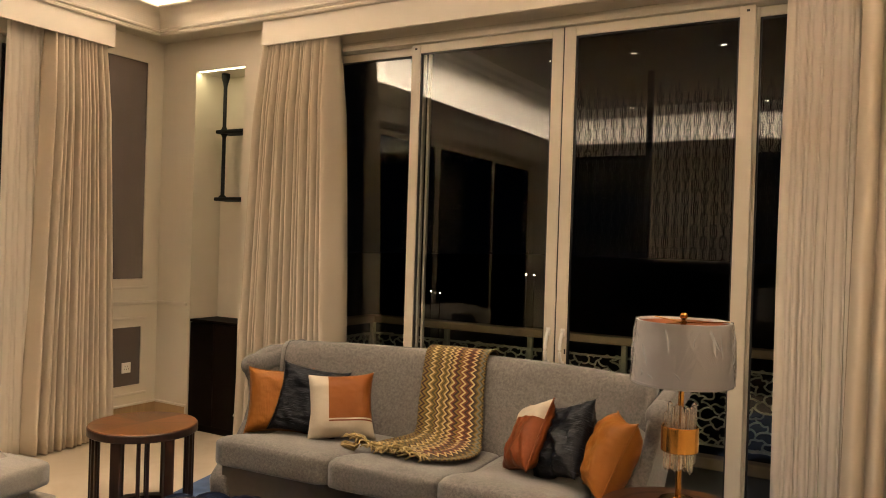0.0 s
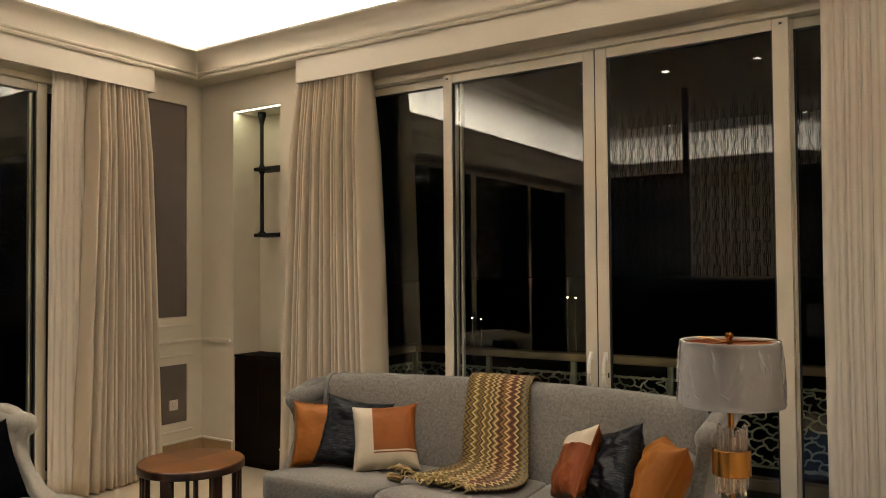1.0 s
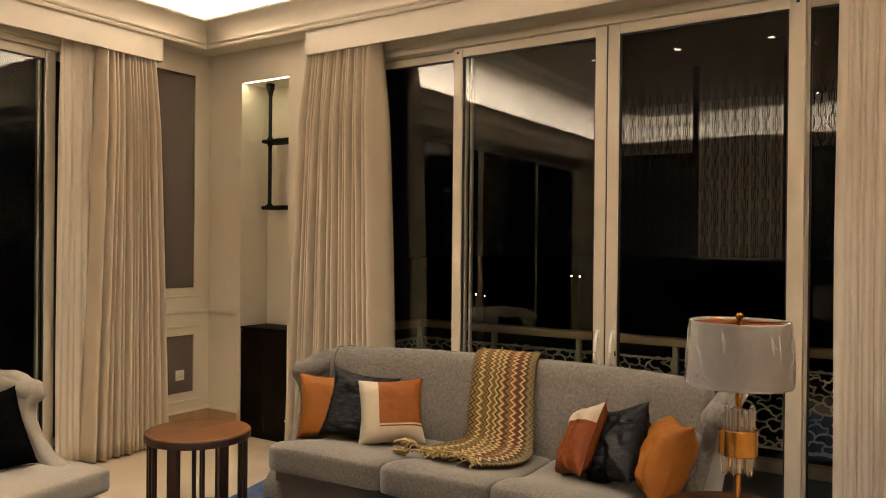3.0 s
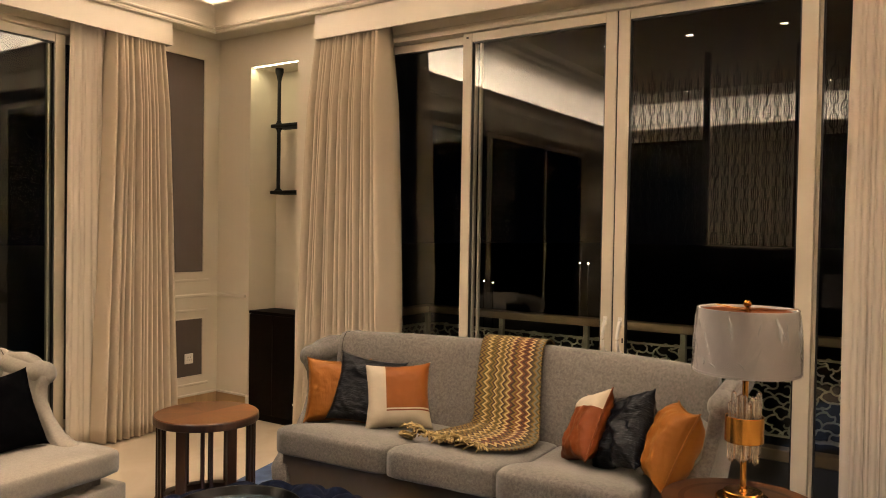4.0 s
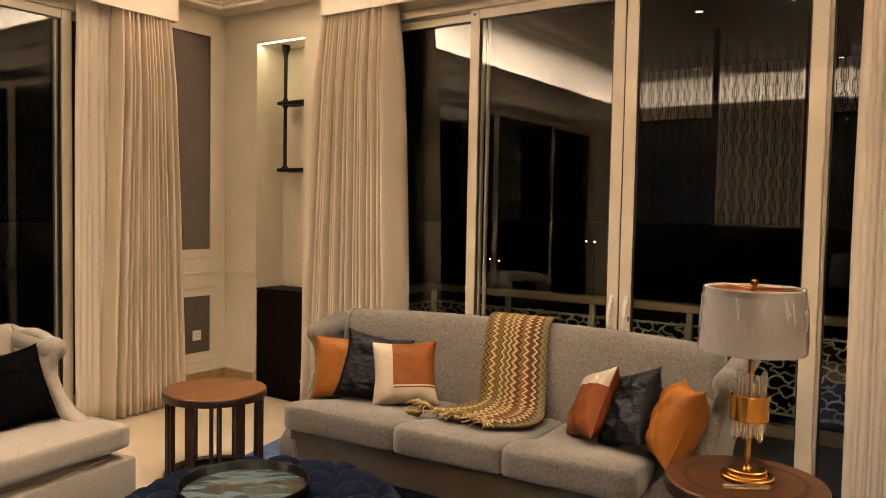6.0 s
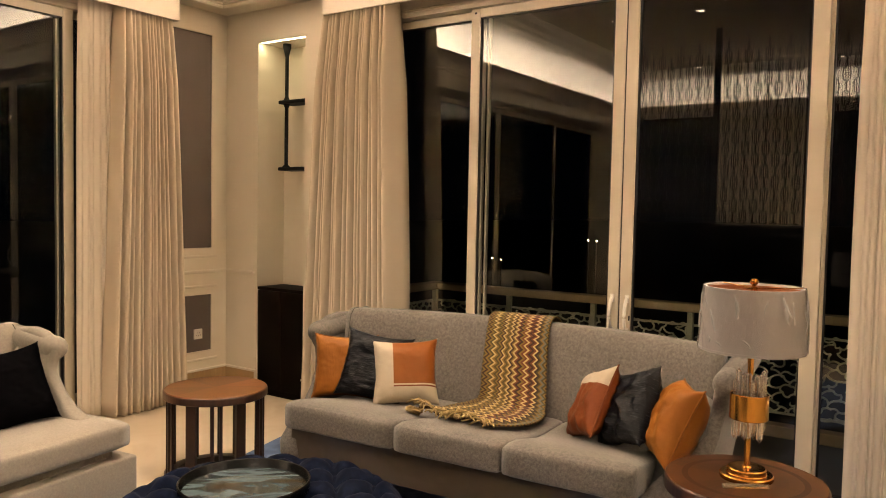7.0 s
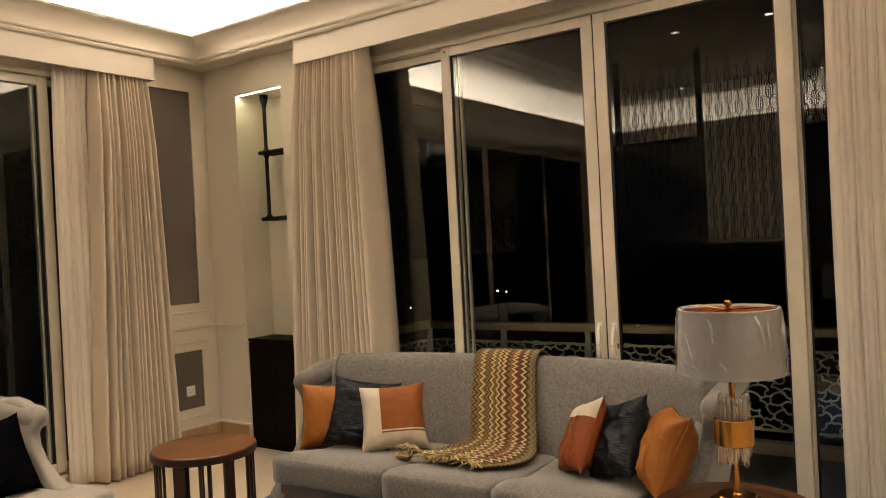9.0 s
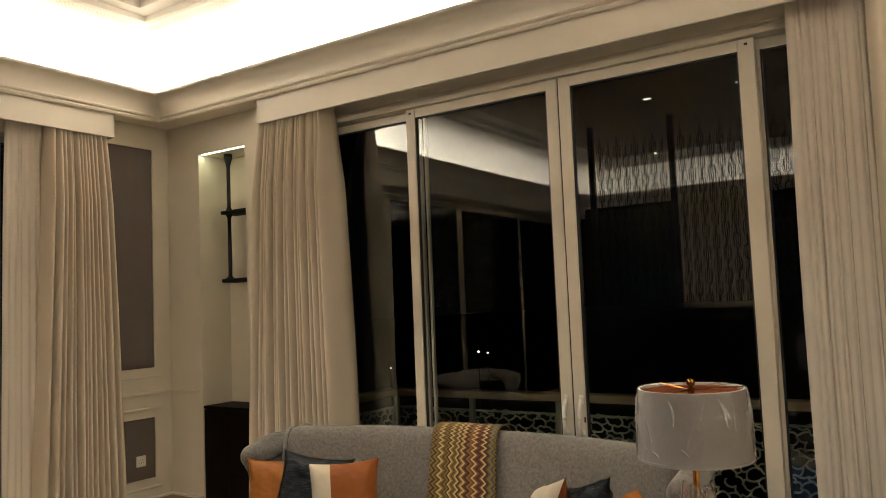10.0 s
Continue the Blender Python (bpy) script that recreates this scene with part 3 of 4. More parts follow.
part("meeting_gap", box(JMID - 0.004, JMID + 0.004, FY - 0.016, FY + 0.02, 0.12, 2.937), GASKET, win)


def handle(x):
    h = 0.21
    pts = [(x, FY - 0.024 - 0.042 * math.sin(math.pi * k / 12) ** 0.7, 0.86 + h * k / 12) for k in range(13)]
    b = tube(pts, 0.011, 10)
    cuboid(b, x - 0.014, x + 0.014, FY - 0.028, FY - 0.0225, 0.84, 0.89, 0.003, 1)
    cuboid(b, x - 0.014, x + 0.014, FY - 0.028, FY - 0.0225, 1.04, 1.09, 0.003, 1)
    return part("handle", b, PLASTIC, win, "white curved pull handle", True)


handle(JMID - 0.042)
handle(JMID + 0.052)
part("keyhole", box(JMID + 0.064, JMID + 0.072, FY - 0.026, FY - 0.022, 0.935, 0.965), GASKET, win)

win2 = structure(new("window_2"), "champagne aluminium sliding window, closed, at night", "window")
FX = -0.05
bm = bmesh.new()
cuboid(bm, -0.16, 0.0, WY0, WY0 + 0.05, 0.10, WZ1)
cuboid(bm, -0.16, 0.0, WY1 - 0.05, WY1, 0.10, WZ1)
cuboid(bm, -0.16, 0.0, WY0, WY1, 0.0, 0.10, 0.004, 1)
part("window_sill", bm, FRAME, win2)
part("head_frame", box(-0.16, 0.0, WY0 + 0.05, WY1 - 0.05, 2.950, WZ1, 0.004, 1), FRAME, win2)
leaf(win2, WY0 + 0.05, -6.2, 0.115, 2.947, FX - 0.055, 0.06, "y")
leaf(win2, -6.25, -4.52, 0.115, 2.947, FX, 0.06, "y")
leaf(win2, -4.52, -2.83, 0.115, 2.947, FX, 0.06, "y")
leaf(win2, -2.83, -1.350, 0.115, 2.947, FX, 0.06, "y", right=0.075)
leaf(win2, -1.425, WY1 - 0.05, 0.115, 2.947, FX - 0.055, 0.05, "y")
part("track_strip", box(FX - 0.03, FX - 0.005, -1.466, -1.450, 0.19, 2.87), FRAME, win2)

# pelmets over the curtains
for nm, dims in (("pelmet", (1.309, ROOM_X - 0.9, -0.218, -0.200)), ("pelmet", (0.198, 0.216, -8.2, -0.633))):
    p = thing(nm, pose(0, 0, 0), "cream painted pelmet board above the curtains", "pelmet", "pelmets")
    x0, x1, y0, y1 = dims
    part("board", box(x0, x1, y0, y1, 2.992, 3.19, 0.002, 1), TRIM, p)
    if x1 - x0 > 1:
        part("end_board", box(x0, x0 + 0.018, -0.200, 0.0, 2.992, 3.185), TRIM, p)
        part("curtain_track", box(x0 + 0.03, x1 - 0.03, -0.14, -0.10, 3.10, 3.12), PLASTIC, p)
        part("top_board", box(x0 + 0.018, x1, -0.200, 0.0, 3.125, 3.14), TRIM, p)
    else:
        part("end_board", box(0.0, 0.198, y1 - 0.018, y1, 2.992, 3.185), TRIM, p)
        part("curtain_track", box(0.10, 0.14, y0 + 0.03, y1 - 0.03, 3.10, 3.12), PLASTIC, p)
        part("top_board", box(0.0, 0.198, y0, y1 - 0.018, 3.125, 3.14), TRIM, p)

# ---- curtains ----


def curtain(label, material, axis, base, top, bottom, folds, amp, seed, z0=0.015, z1=3.11, group="curtains", gather=0.85, groove=0.9, thick=0.003):
    """A hanging curtain: top and bottom are its two ends along the wall at both heights. folds: (width, depth) of each pleat."""
    rnd = random.Random(seed)
    n = len(folds)
    w = [q[0] * rnd.uniform(0.88, 1.12) for q in folds]
    tot = sum(w)
    edges = [0]
    for q in w:
        edges.append(edges[-1] + q / tot)
    amps = [q[1] * rnd.uniform(0.8, 1.15) for q in folds]
    lean = [rnd.uniform(-1, 1) for _ in range(n + 1)]
    drop = [rnd.uniform(0.25, 1.0) for _ in range(n + 1)]
    per = 12

    def fn(u, v):
        k = min(n - 1, int(u * n + 1e-6))
        f = u * n - k
        c = edges[k] + (edges[k + 1] - edges[k]) * f
        z = z1 + (z0 - z1) * v
        a0 = top[0] + (top[1] - top[0]) * c
        a1 = bottom[0] + (bottom[1] - bottom[0]) * c
        along = a0 + (a1 - a0) * v ** gather
        # grooves wander a little on their way down
        along += (lean[k] * (1 - f) + lean[k + 1] * f) * 0.011 * math.sin(v * 3.0) + 0.004 * noise.noise(Vector((c * 9, v * 3, seed)))
        ph = math.pi * f
        wave = 2 * math.sin(ph) ** groove - 1
        deep = 0.55 + 0.45 * min(1, 5 * v)
        deep *= 1 + 0.25 * (drop[k] - 0.6) * math.sin(v * 4.4 + 6 * lean[k])
        d = base + amp * amps[k] * wave * deep + 0.010 * noise.noise(Vector((c * 4, v * 2.2, seed)))
        along -= math.copysign(0.04, top[1] - top[0]) * amp * amps[k] * math.sin(2 * ph) * (0.5 + 0.5 * v)
        return (along, -d, z) if axis == "x" else (d, along, z)
    ob = part("curtain", grid(fn, n * per, 30), material, None, "", True)
    solid(ob, thick)
    return tagged(ob, label, "curtain", group)


curtain("beige pleated drape gathered beside the window", DRAPE, "x", 0.125, (1.290, 1.900), (1.115, 2.005),
        [(1.5, 1.0), (1.0, 0.9)] + [(0.8, 0.85), (0.9, 1.0), (0.8, 0.8)] * 4 + [(1.1, 0.9), (1.2, 1.0), (1.3, 1.1)], 0.108, 3)
curtain("beige pleated drape gathered beside the window", DRAPE, "y", 0.125, (-0.660, -1.10), (-0.505, -1.215),
        [(1.9, 1.0), (0.9, 1.1)] + [(0.8, 0.8), (0.9, 0.95)] * 4 + [(1.1, 1.1), (1.4, 1.2), (1.4, 1.2)], 0.100, 5)
curtain("thin cream sheer curtain beside the drape", SHEER, "y", 0.065, (-1.03, -1.365), (-1.0, -1.385), [(1.2, 0.6), (0.7, 0.5), (0.9, 0.8), (0.6, 0.5), (1.3, 0.7), (0.8, 0.6), (1.0, 0.5), (0.7, 0.6)], 0.012, 8, groove=1.6, thick=0.001)
curtain("thin cream sheer curtain drawn partly across the window", SHEER, "x", 0.065, (4.835, 5.60), (4.83, 5.60), [(1.5, 0.7), (0.6, 0.8), (1.0, 0.8), (0.5, 0.7), (0.8, 1.0), (1.3, 1.0), (0.6, 0.8), (0.9, 1.0), (0.6, 0.8), (1.2, 0.9)] * 3, 0.008, 11, groove=1.3, thick=0.001)
curtain("beige pleated drape gathered beside the window", DRAPE, "x", 0.135, (5.18, 6.10), (5.14, 6.15), [(1.6, 0.9), (1.2, 1.0), (0.9, 0.8), (1.0, 0.9)] * 3, 0.055, 13)

# ---- niche with cabinet and shelves ----
cab = thing("base_cabinet", pose(0.67, 0.15, 0), "ebony-stained base cabinet in the wall niche", "cabinet")
part("body", box(-0.272, 0.272, -0.128, 0.148, 0.0, 0.885, 0.002, 1), EBONY, cab)
part("worktop", box(-0.275, 0.275, -0.148, 0.148, 0.885, 0.908, 0.003, 1), EBONY, cab)
for sx in (-0.272, 0.002):
    part("door", box(sx + 0.002, sx + 0.268, -0.146, -0.129, 0.06, 0.88, 0.002, 1), EBONY, cab)
shelf = thing("niche_shelf", pose(0.56, 0.16, 0.908), "black iron pole shelf unit standing in the lit niche", "shelf")
part("pole", lathe([(0, 0.99), (0.034, 0.99), (0.034, 1.004), (0.016, 1.022), (0.015, 1.49), (0.022, 1.51), (0.032, 1.526), (0.032, 1.550), (0.022, 1.566), (0.015, 1.585), (0.015, 1.91), (0.022, 1.945), (0.034, 1.985), (0.034, 2.02), (0, 2.02)], 16), BLACK, shelf, "", True)
for z in (1.538, 0.986):
    part("shelf_board", box(-0.055, 0.37, -0.045, 0.12, z - 0.015, z + 0.015, 0.008, 2), BLACK, shelf)
    part("shelf_light", box(0.29, 0.36, 0.065, 0.085, z - 0.019, z - 0.0145, 0.001, 1), LEDGLOW, shelf, "small warm under-shelf light")
led = tagged(part("niche_led_strip", box(NX0 + 0.015, NX1 - 0.01, 0.018, 0.030, 2.920, 2.9255, 0.001, 1), LEDGLOW), "warm LED strip under the niche head", "LED strip")

# ---- sofa and armchair ----


def seat_rise(d):
    """How much the sofa's seat swells towards its front edge, d from the back plane."""
    t = max(0.0, min(1.0, ((d - 0.2) / 0.75 - 0.42) / 0.5))
    return 0.055 * t * t * (3 - 2 * t)


def seating(name, m, half, cushions, material, label, category, inset=0.0, reach=0.0):
    """A wing-backed seat: local x along it, front towards -y, back plane at y = 0."""
    root = thing(name, m, label, category)

    def bow(x):
        return 0.21 * abs(x / half) ** 2.6 * min(1, half)
    sec = [(0.0, 0.225), (0.0, 0.86), (0.015, 0.905), (0.05, 0.930), (0.095, 0.925), (0.122, 0.895), (0.135, 0.85), (0.18, 0.64), (0.235, 0.44), (0.235, 0.225)]
    if inset:
        sec = [(d, z * (0.945 if z > 0.5 else 1)) for d, z in sec]
    n = 40
    bm = bmesh.new()
    rows = []
    for i in range(n + 1):
        x = -(half * 0.985 - inset * 0.5) + (2 * (half * 0.985 - inset * 0.5) + reach) * i / n
        rows.append([bm.verts.new((x * (1 + 0.05 * max(0, z - 0.3)), -(d + bow(x)), z)) for d, z in sec])
    for a, b in zip(rows, rows[1:]):
        for j in range(len(sec)):
            k = (j + 1) % len(sec)
            bm.faces.new((a[j], a[k], b[k], b[j]))
    bm.faces.new(rows[0]), bm.faces.new(rows[-1][::-1])
    part("backrest", bm, material, root, "", True)
    fr = 0.955 if inset else 0.948          # how far the seat reaches forward
    prof = [(0.10, 0.225), (0.12, 0.86), (0.20, 0.915), (0.32, 0.925), (0.42, 0.91), (0.50, 0.88), (0.55, 0.85), (0.568, 0.815), (0.56, 0.78), (0.543, 0.745), (0.545, 0.69), (0.565, 0.62), (0.61, 0.55), (0.68, 0.48), (0.765, 0.415), (0.84, 0.365), (0.89, 0.325), (0.90, 0.30), (0.90, 0.225)]
    if not inset:
        prof = [(d if d < 0.3 else 0.3 + (d - 0.3) * 0.985, z) for d, z in prof]
    if inset:
        prof = [(d + 0.23 * max(0, min(1, (0.74 - z) / 0.26)) ** 1.4 if 0.40 < z < 0.74 else max(d, 1.02 if z < 0.4 and d > 0.5 else 0), z) for d, z in prof]
        prof = [(d * 0.86, z * (0.96 if z > 0.5 else 1)) for d, z in prof]
    for side in (-1, 1):
        bm = bmesh.new()
        ins, outs = [], []
        for d, z in prof:
            t = max(0, (z - 0.3) / 0.6)
            out = reach * max(0, side)
            ins.append(bm.verts.new((side * (half + out - 0.065 - (0.25 if out else 0.06) * max(0, (0.6 - z) / 0.35) * (0.3 < d) - inset + 0.11 * t), -d, z - 0.02 * t)))
            outs.append(bm.verts.new((side * (half + out - inset + 0.11 * t), -d, z - 0.02 * t)))
        bm.faces.new(ins), bm.faces.new(outs[::-1])
        for j in range(len(prof)):
            k = (j + 1) % len(prof)
            bm.faces.new((ins[j], ins[k], outs[k], outs[j]))
        bmesh.ops.recalc_face_normals(bm, faces=bm.faces)
        sharp = [e for e in bm.edges if e.calc_face_angle(0) > 0.7]
        bmesh.ops.bevel(bm, geom=sharp, offset=0.020, segments=3, profile=0.5, affect="EDGES")
        part("arm", bm, material, root, "", True)
        # padded roll along the top of the arm, ending in a round nose
        sd, sz = (0.86, 0.955) if inset else (1.0, 1.0)
        p0, p1, rad = Vector((0, -0.06 * sd, 0.858 * sz)), Vector((0, -0.505 * sd, 0.812 * sz)), 0.060
        ax = (p1 - p0).normalized()
        up = Vector((1, 0, 0)).cross(ax)
        cx = side * (half + out - 0.028 - inset + 0.10)
        bm = bmesh.new()
        rows = []
        spots = [(p0 + ax * (p1 - p0).length * k / 8, rad * (0.93 + 0.07 * k / 8)) for k in range(9)]
        spots += [(p1 + ax * rad * math.sin(k * math.pi / 14), rad * math.cos(k * math.pi / 14)) for k in range(1, 7)]
        for c, r in spots:
            rows.append([bm.verts.new(c + Vector((cx + r * math.cos(q), 0, 0)) + up * r * math.sin(q)) for q in (j * math.pi / 12 for j in range(24))])
        for a, b in zip(rows, rows[1:]):
            for j in range(24):
                bm.faces.new((a[j], a[(j + 1) % 24], b[(j + 1) % 24], b[j]))
        bm.faces.new(rows[0]), bm.faces.new(rows[-1][::-1])
        bmesh.ops.recalc_face_normals(bm, faces=bm.faces)
        part("arm_roll", bm, material, root, "", True)
    part("base", box(-half + 0.06, half - 0.06, 0.08 - fr, -0.12, 0.225, 0.345 if inset else 0.385, 0.015, 3), material, root, "", True)
    if not inset:
        def film(u, v):
            x = -half + 0.075 + (2 * half - 0.15) * u
            q = Vector((x * 3.5, v * 1.2, 2.0))
            return (x, 0.076 - fr - 0.006 * abs(noise.noise(q)) - 0.005 * (1 - abs(noise.noise(q * 2.3))) ** 6, 0.215 + 0.172 * v)
        part("plastic_wrap", grid(film, 160, 10), BASE_FILM, root, "plastic film round the base, coloured dark for the shade under the seat", True)
    for side in ((1,) if inset else (-1,)):
        x = side * half * (0.80 if inset else 0.965)
        pts = [(x * (1 + 0.05 * max(0, z - 0.3)) , -(d + bow(x) + 0.001), z) for d, z in sec[4 if inset else 2:9]]
        part("seam", tube(pts, 0.0022, 6), SEAM, root, "dark upholstery seam", True)
    if inset:
        part("plinth", box(-half - 0.02, half + 0.02, -0.945, -0.55, 0.10, 0.30, 0.012, 2), material, root, "", True)
    cuts = (-0.925, -0.255, 0.300, 0.88) if cushions == 3 else (-half + 0.01, half - 0.01)
    for c in range(cushions):
        x0, w = cuts[c], cuts[c + 1] - cuts[c]
        bm = box(x0 + 0.004, x0 + w - 0.004, -fr, -0.20, 0.345, 0.475, 0.0)
        bmesh.ops.subdivide_edges(bm, edges=bm.edges, cuts=9, use_grid_fill=True)
        for v in bm.verts:
            fx, fy, fz = (v.co.x - x0 - w / 2) / (w / 2), (v.co.y + (fr + 0.2) / 2) / ((fr - 0.2) / 2), (v.co.z - 0.41) / 0.065
            # rounded box with a soft crown
            r = 0.10
            ex = max(0, abs(fx) - (1 - r)) / r
            ey = max(0, abs(fy) - (1 - r)) / r
            ez = max(0, abs(fz) - 0.45) / 0.55
            q = math.sqrt(ex * ex + ey * ey + ez * ez)
            if q > 1:
                v.co.x -= math.copysign(ex * (1 - 1 / q), fx) * r * w / 2
                v.co.y -= math.copysign(ey * (1 - 1 / q), fy) * r * (fr - 0.2) / 2
                v.co.z -= math.copysign(ez * (1 - 1 / q), fz) * 0.55 * 0.065
            if not inset:
                v.co.z += seat_rise(-v.co.y) * (1.0 if fz > -0.5 else 0.75)
            v.co.z += 0.012 * (1 - fx * fx) * (1 - fy * fy) * (1 if fz > 0 else 0)
            v.co += Vector((0, 0, 1)) * 0.004 * noise.noise(Vector((v.co.x * 7, v.co.y * 7, c)))
        part("seat_cushion", bm, material, root, "", True)
    for x in (-half + 0.12, 0.0, half - 0.12) if cushions > 1 else (-half + 0.1, half - 0.1):
        for y in (0.15 - fr, -0.16):
            part("leg", lathe([(0, 0), (0.016, 0), (0.026, 0.23), (0, 0.23)], 12, None, x, y), WALNUT_EDGE, root, "tapered walnut leg")
    return root


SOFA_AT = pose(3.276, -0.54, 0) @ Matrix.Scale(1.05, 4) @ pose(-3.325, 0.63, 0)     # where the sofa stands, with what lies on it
CHAIR_AT = pose(0.962, -2.746, 0) @ Matrix.Scale(1.052, 4) @ pose(-1.155, 2.767, 0)
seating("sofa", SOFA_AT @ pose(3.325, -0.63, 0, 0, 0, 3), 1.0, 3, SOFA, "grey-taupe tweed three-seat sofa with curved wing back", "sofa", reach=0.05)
seating("armchair", CHAIR_AT @ pose(1.155, -2.767, 0, 0, 0, 97), 0.46, 1, CHAIR, "pale oatmeal upholstered wing armchair", "armchair", inset=0.12)

# ---- cushions ----


def pillow(label, m, size, thick, skins, seed, piping=None, crumple=1.0):
    """A square scatter cushion standing in its local x-z plane, front towards -y. skins: (name, material, test on u, v, front)."""
    root = thing("scatter_cushion", m, label, "cushion", "sofa cushions")
    n = 44
    made = {}
    for front in (1, -1):
        for i in range(n):
            for j in range(n):
                u, v = (2 * i + 1) / n - 1, (2 * j + 1) / n - 1
                for k, (nm, material, test) in enumerate(skins):
                    if test(u, v, front):
                        made.setdefault(k, []).append((i, j, front))
                        break

    def place(i, j, front):
        u, v = 2 * i / n - 1, 2 * j / n - 1
        pinch = 1 - 0.13 * (1 - v * v) ** 0.8 * abs(u) ** 2
        pinch2 = 1 - 0.13 * (1 - u * u) ** 0.8 * abs(v) ** 2
        h = thick * ((1 - u ** 4) * (1 - v ** 4)) ** 0.55 * (1 - 0.16 * (u * u + v * v) / 2)
        cr = 0.010 * crumple * noise.noise(Vector((u * 2.6 + seed, v * 2.6, front))) * min(1, 6 * (1 - abs(u))) * min(1, 6 * (1 - abs(v)))
        cr += 0.012 * crumple * max(0, -v - 0.45) * math.sin(u * 9 + seed) * (1 - u * u)          # creases where it sits
        cr += 0.004 * crumple * noise.noise(Vector((u * 5 + v * 2 + seed, v * 9, front)))
        return Vector((size / 2 * u * pinch, -front * (h + (cr if abs(u) < 0.999 and abs(v) < 0.999 else 0)), size / 2 + size / 2 * v * pinch2))
    for k, cells in made.items():
        bm = bmesh.new()
        cache = {}
        for i, j, front in cells:
            vs = []
            for a, b in ((i, j), (i + 1, j), (i + 1, j + 1), (i, j + 1)):
                key = (a, b, 0 if a in (0, n) or b in (0, n) else front)
                if key not in cache:
                    cache[key] = bm.verts.new(place(a, b, front))
                vs.append(cache[key])
            bm.faces.new(vs if front > 0 else vs[::-1])
        part(skins[k][0], bm, skins[k][1], root, "", True)
    if piping:
        ring = [place(a, b, 1) for a, b in [(i, 0) for i in range(n)] + [(n, j) for j in range(n)] + [(n - i, n) for i in range(n)] + [(0, n - j) for j in range(n)]]
        part("piping", tube(ring, 0.004, 6, None, True), piping, root, "", True)
    return root


def every(u, v, f):
    return True


SEAT = 0.48
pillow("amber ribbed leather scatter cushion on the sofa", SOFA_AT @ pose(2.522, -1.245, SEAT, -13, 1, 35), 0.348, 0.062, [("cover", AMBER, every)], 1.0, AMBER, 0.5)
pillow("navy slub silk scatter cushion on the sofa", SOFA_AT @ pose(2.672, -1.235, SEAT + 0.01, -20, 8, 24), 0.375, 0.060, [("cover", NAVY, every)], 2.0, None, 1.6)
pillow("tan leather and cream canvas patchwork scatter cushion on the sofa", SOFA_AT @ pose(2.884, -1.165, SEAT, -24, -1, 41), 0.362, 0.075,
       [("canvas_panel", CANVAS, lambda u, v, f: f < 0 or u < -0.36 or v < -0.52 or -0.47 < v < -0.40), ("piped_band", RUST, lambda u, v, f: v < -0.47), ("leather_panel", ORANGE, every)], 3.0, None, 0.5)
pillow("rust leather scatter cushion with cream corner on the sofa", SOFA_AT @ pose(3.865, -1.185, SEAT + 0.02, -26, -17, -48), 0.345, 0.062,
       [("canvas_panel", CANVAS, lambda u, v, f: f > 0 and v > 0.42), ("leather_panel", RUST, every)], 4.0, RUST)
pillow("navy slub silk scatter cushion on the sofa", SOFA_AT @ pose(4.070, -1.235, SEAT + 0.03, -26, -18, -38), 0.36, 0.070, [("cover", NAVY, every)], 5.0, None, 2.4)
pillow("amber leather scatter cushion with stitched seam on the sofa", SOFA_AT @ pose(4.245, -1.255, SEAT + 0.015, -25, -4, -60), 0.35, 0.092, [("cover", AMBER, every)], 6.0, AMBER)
pillow("black velvet scatter cushion on the armchair", CHAIR_AT @ pose(1.775, -2.595, SEAT - 0.01, -24, -5, 90), 0.385, 0.085, [("cover", INK, every)], 7.0)

# ---- knitted throw ----
left = [(3.15, -0.632, 0.60), (3.145, -0.635, 0.88), (3.145, -0.675, 0.952), (3.145, -0.755, 0.940), (3.15, -0.80, 0.85), (3.16, -0.85, 0.68), (3.17, -0.89, 0.54), (3.16, -0.96, 0.502), (3.12, -1.12, 0.500), (3.075, -1.31, 0.498)]
right = [(3.50, -0.612, 0.60), (3.50, -0.615, 0.88), (3.50, -0.655, 0.952), (3.50, -0.735, 0.940), (3.505, -0.78, 0.85), (3.525, -0.83, 0.68), (3.56, -0.90, 0.545), (3.60, -1.02, 0.502), (3.60, -1.20, 0.500), (3.53, -1.40, 0.498)]


def spline(pts, t):
    k = t * (len(pts) - 1)
    i = min(len(pts) - 2, int(k))
    f = k - i
    p = [Vector(pts[max(0, min(len(pts) - 1, i + o))]) for o in (-1, 0, 1, 2)]
    return 0.5 * (2 * p[1] + (p[2] - p[0]) * f + (2 * p[0] - 5 * p[1] + 4 * p[2] - p[3]) * f * f + (3 * p[1] - p[0] - 3 * p[2] + p[3]) * f ** 3)


def throw_at(u, v):
    p = spline(left, v).lerp(spline(right, v), u)
    w = 0.008 * math.sin(u * 11 + v * 3) + 0.006 * noise.noise(Vector((u * 5, v * 9, 0.3)))
    if v > 0.72:
        p.z += abs(w) * 1.4 + 0.02 * max(0, math.sin(u * 9 + 1)) * (v - 0.72) / 0.28
    else:
        p.y -= 0.010 + w * 0.8
    if v > 0.6:
        p.z += seat_rise(-(p.y + 0.63))
    p.x += 0.008 * noise.noise(Vector((u * 3, v * 6, 5)))
    return p


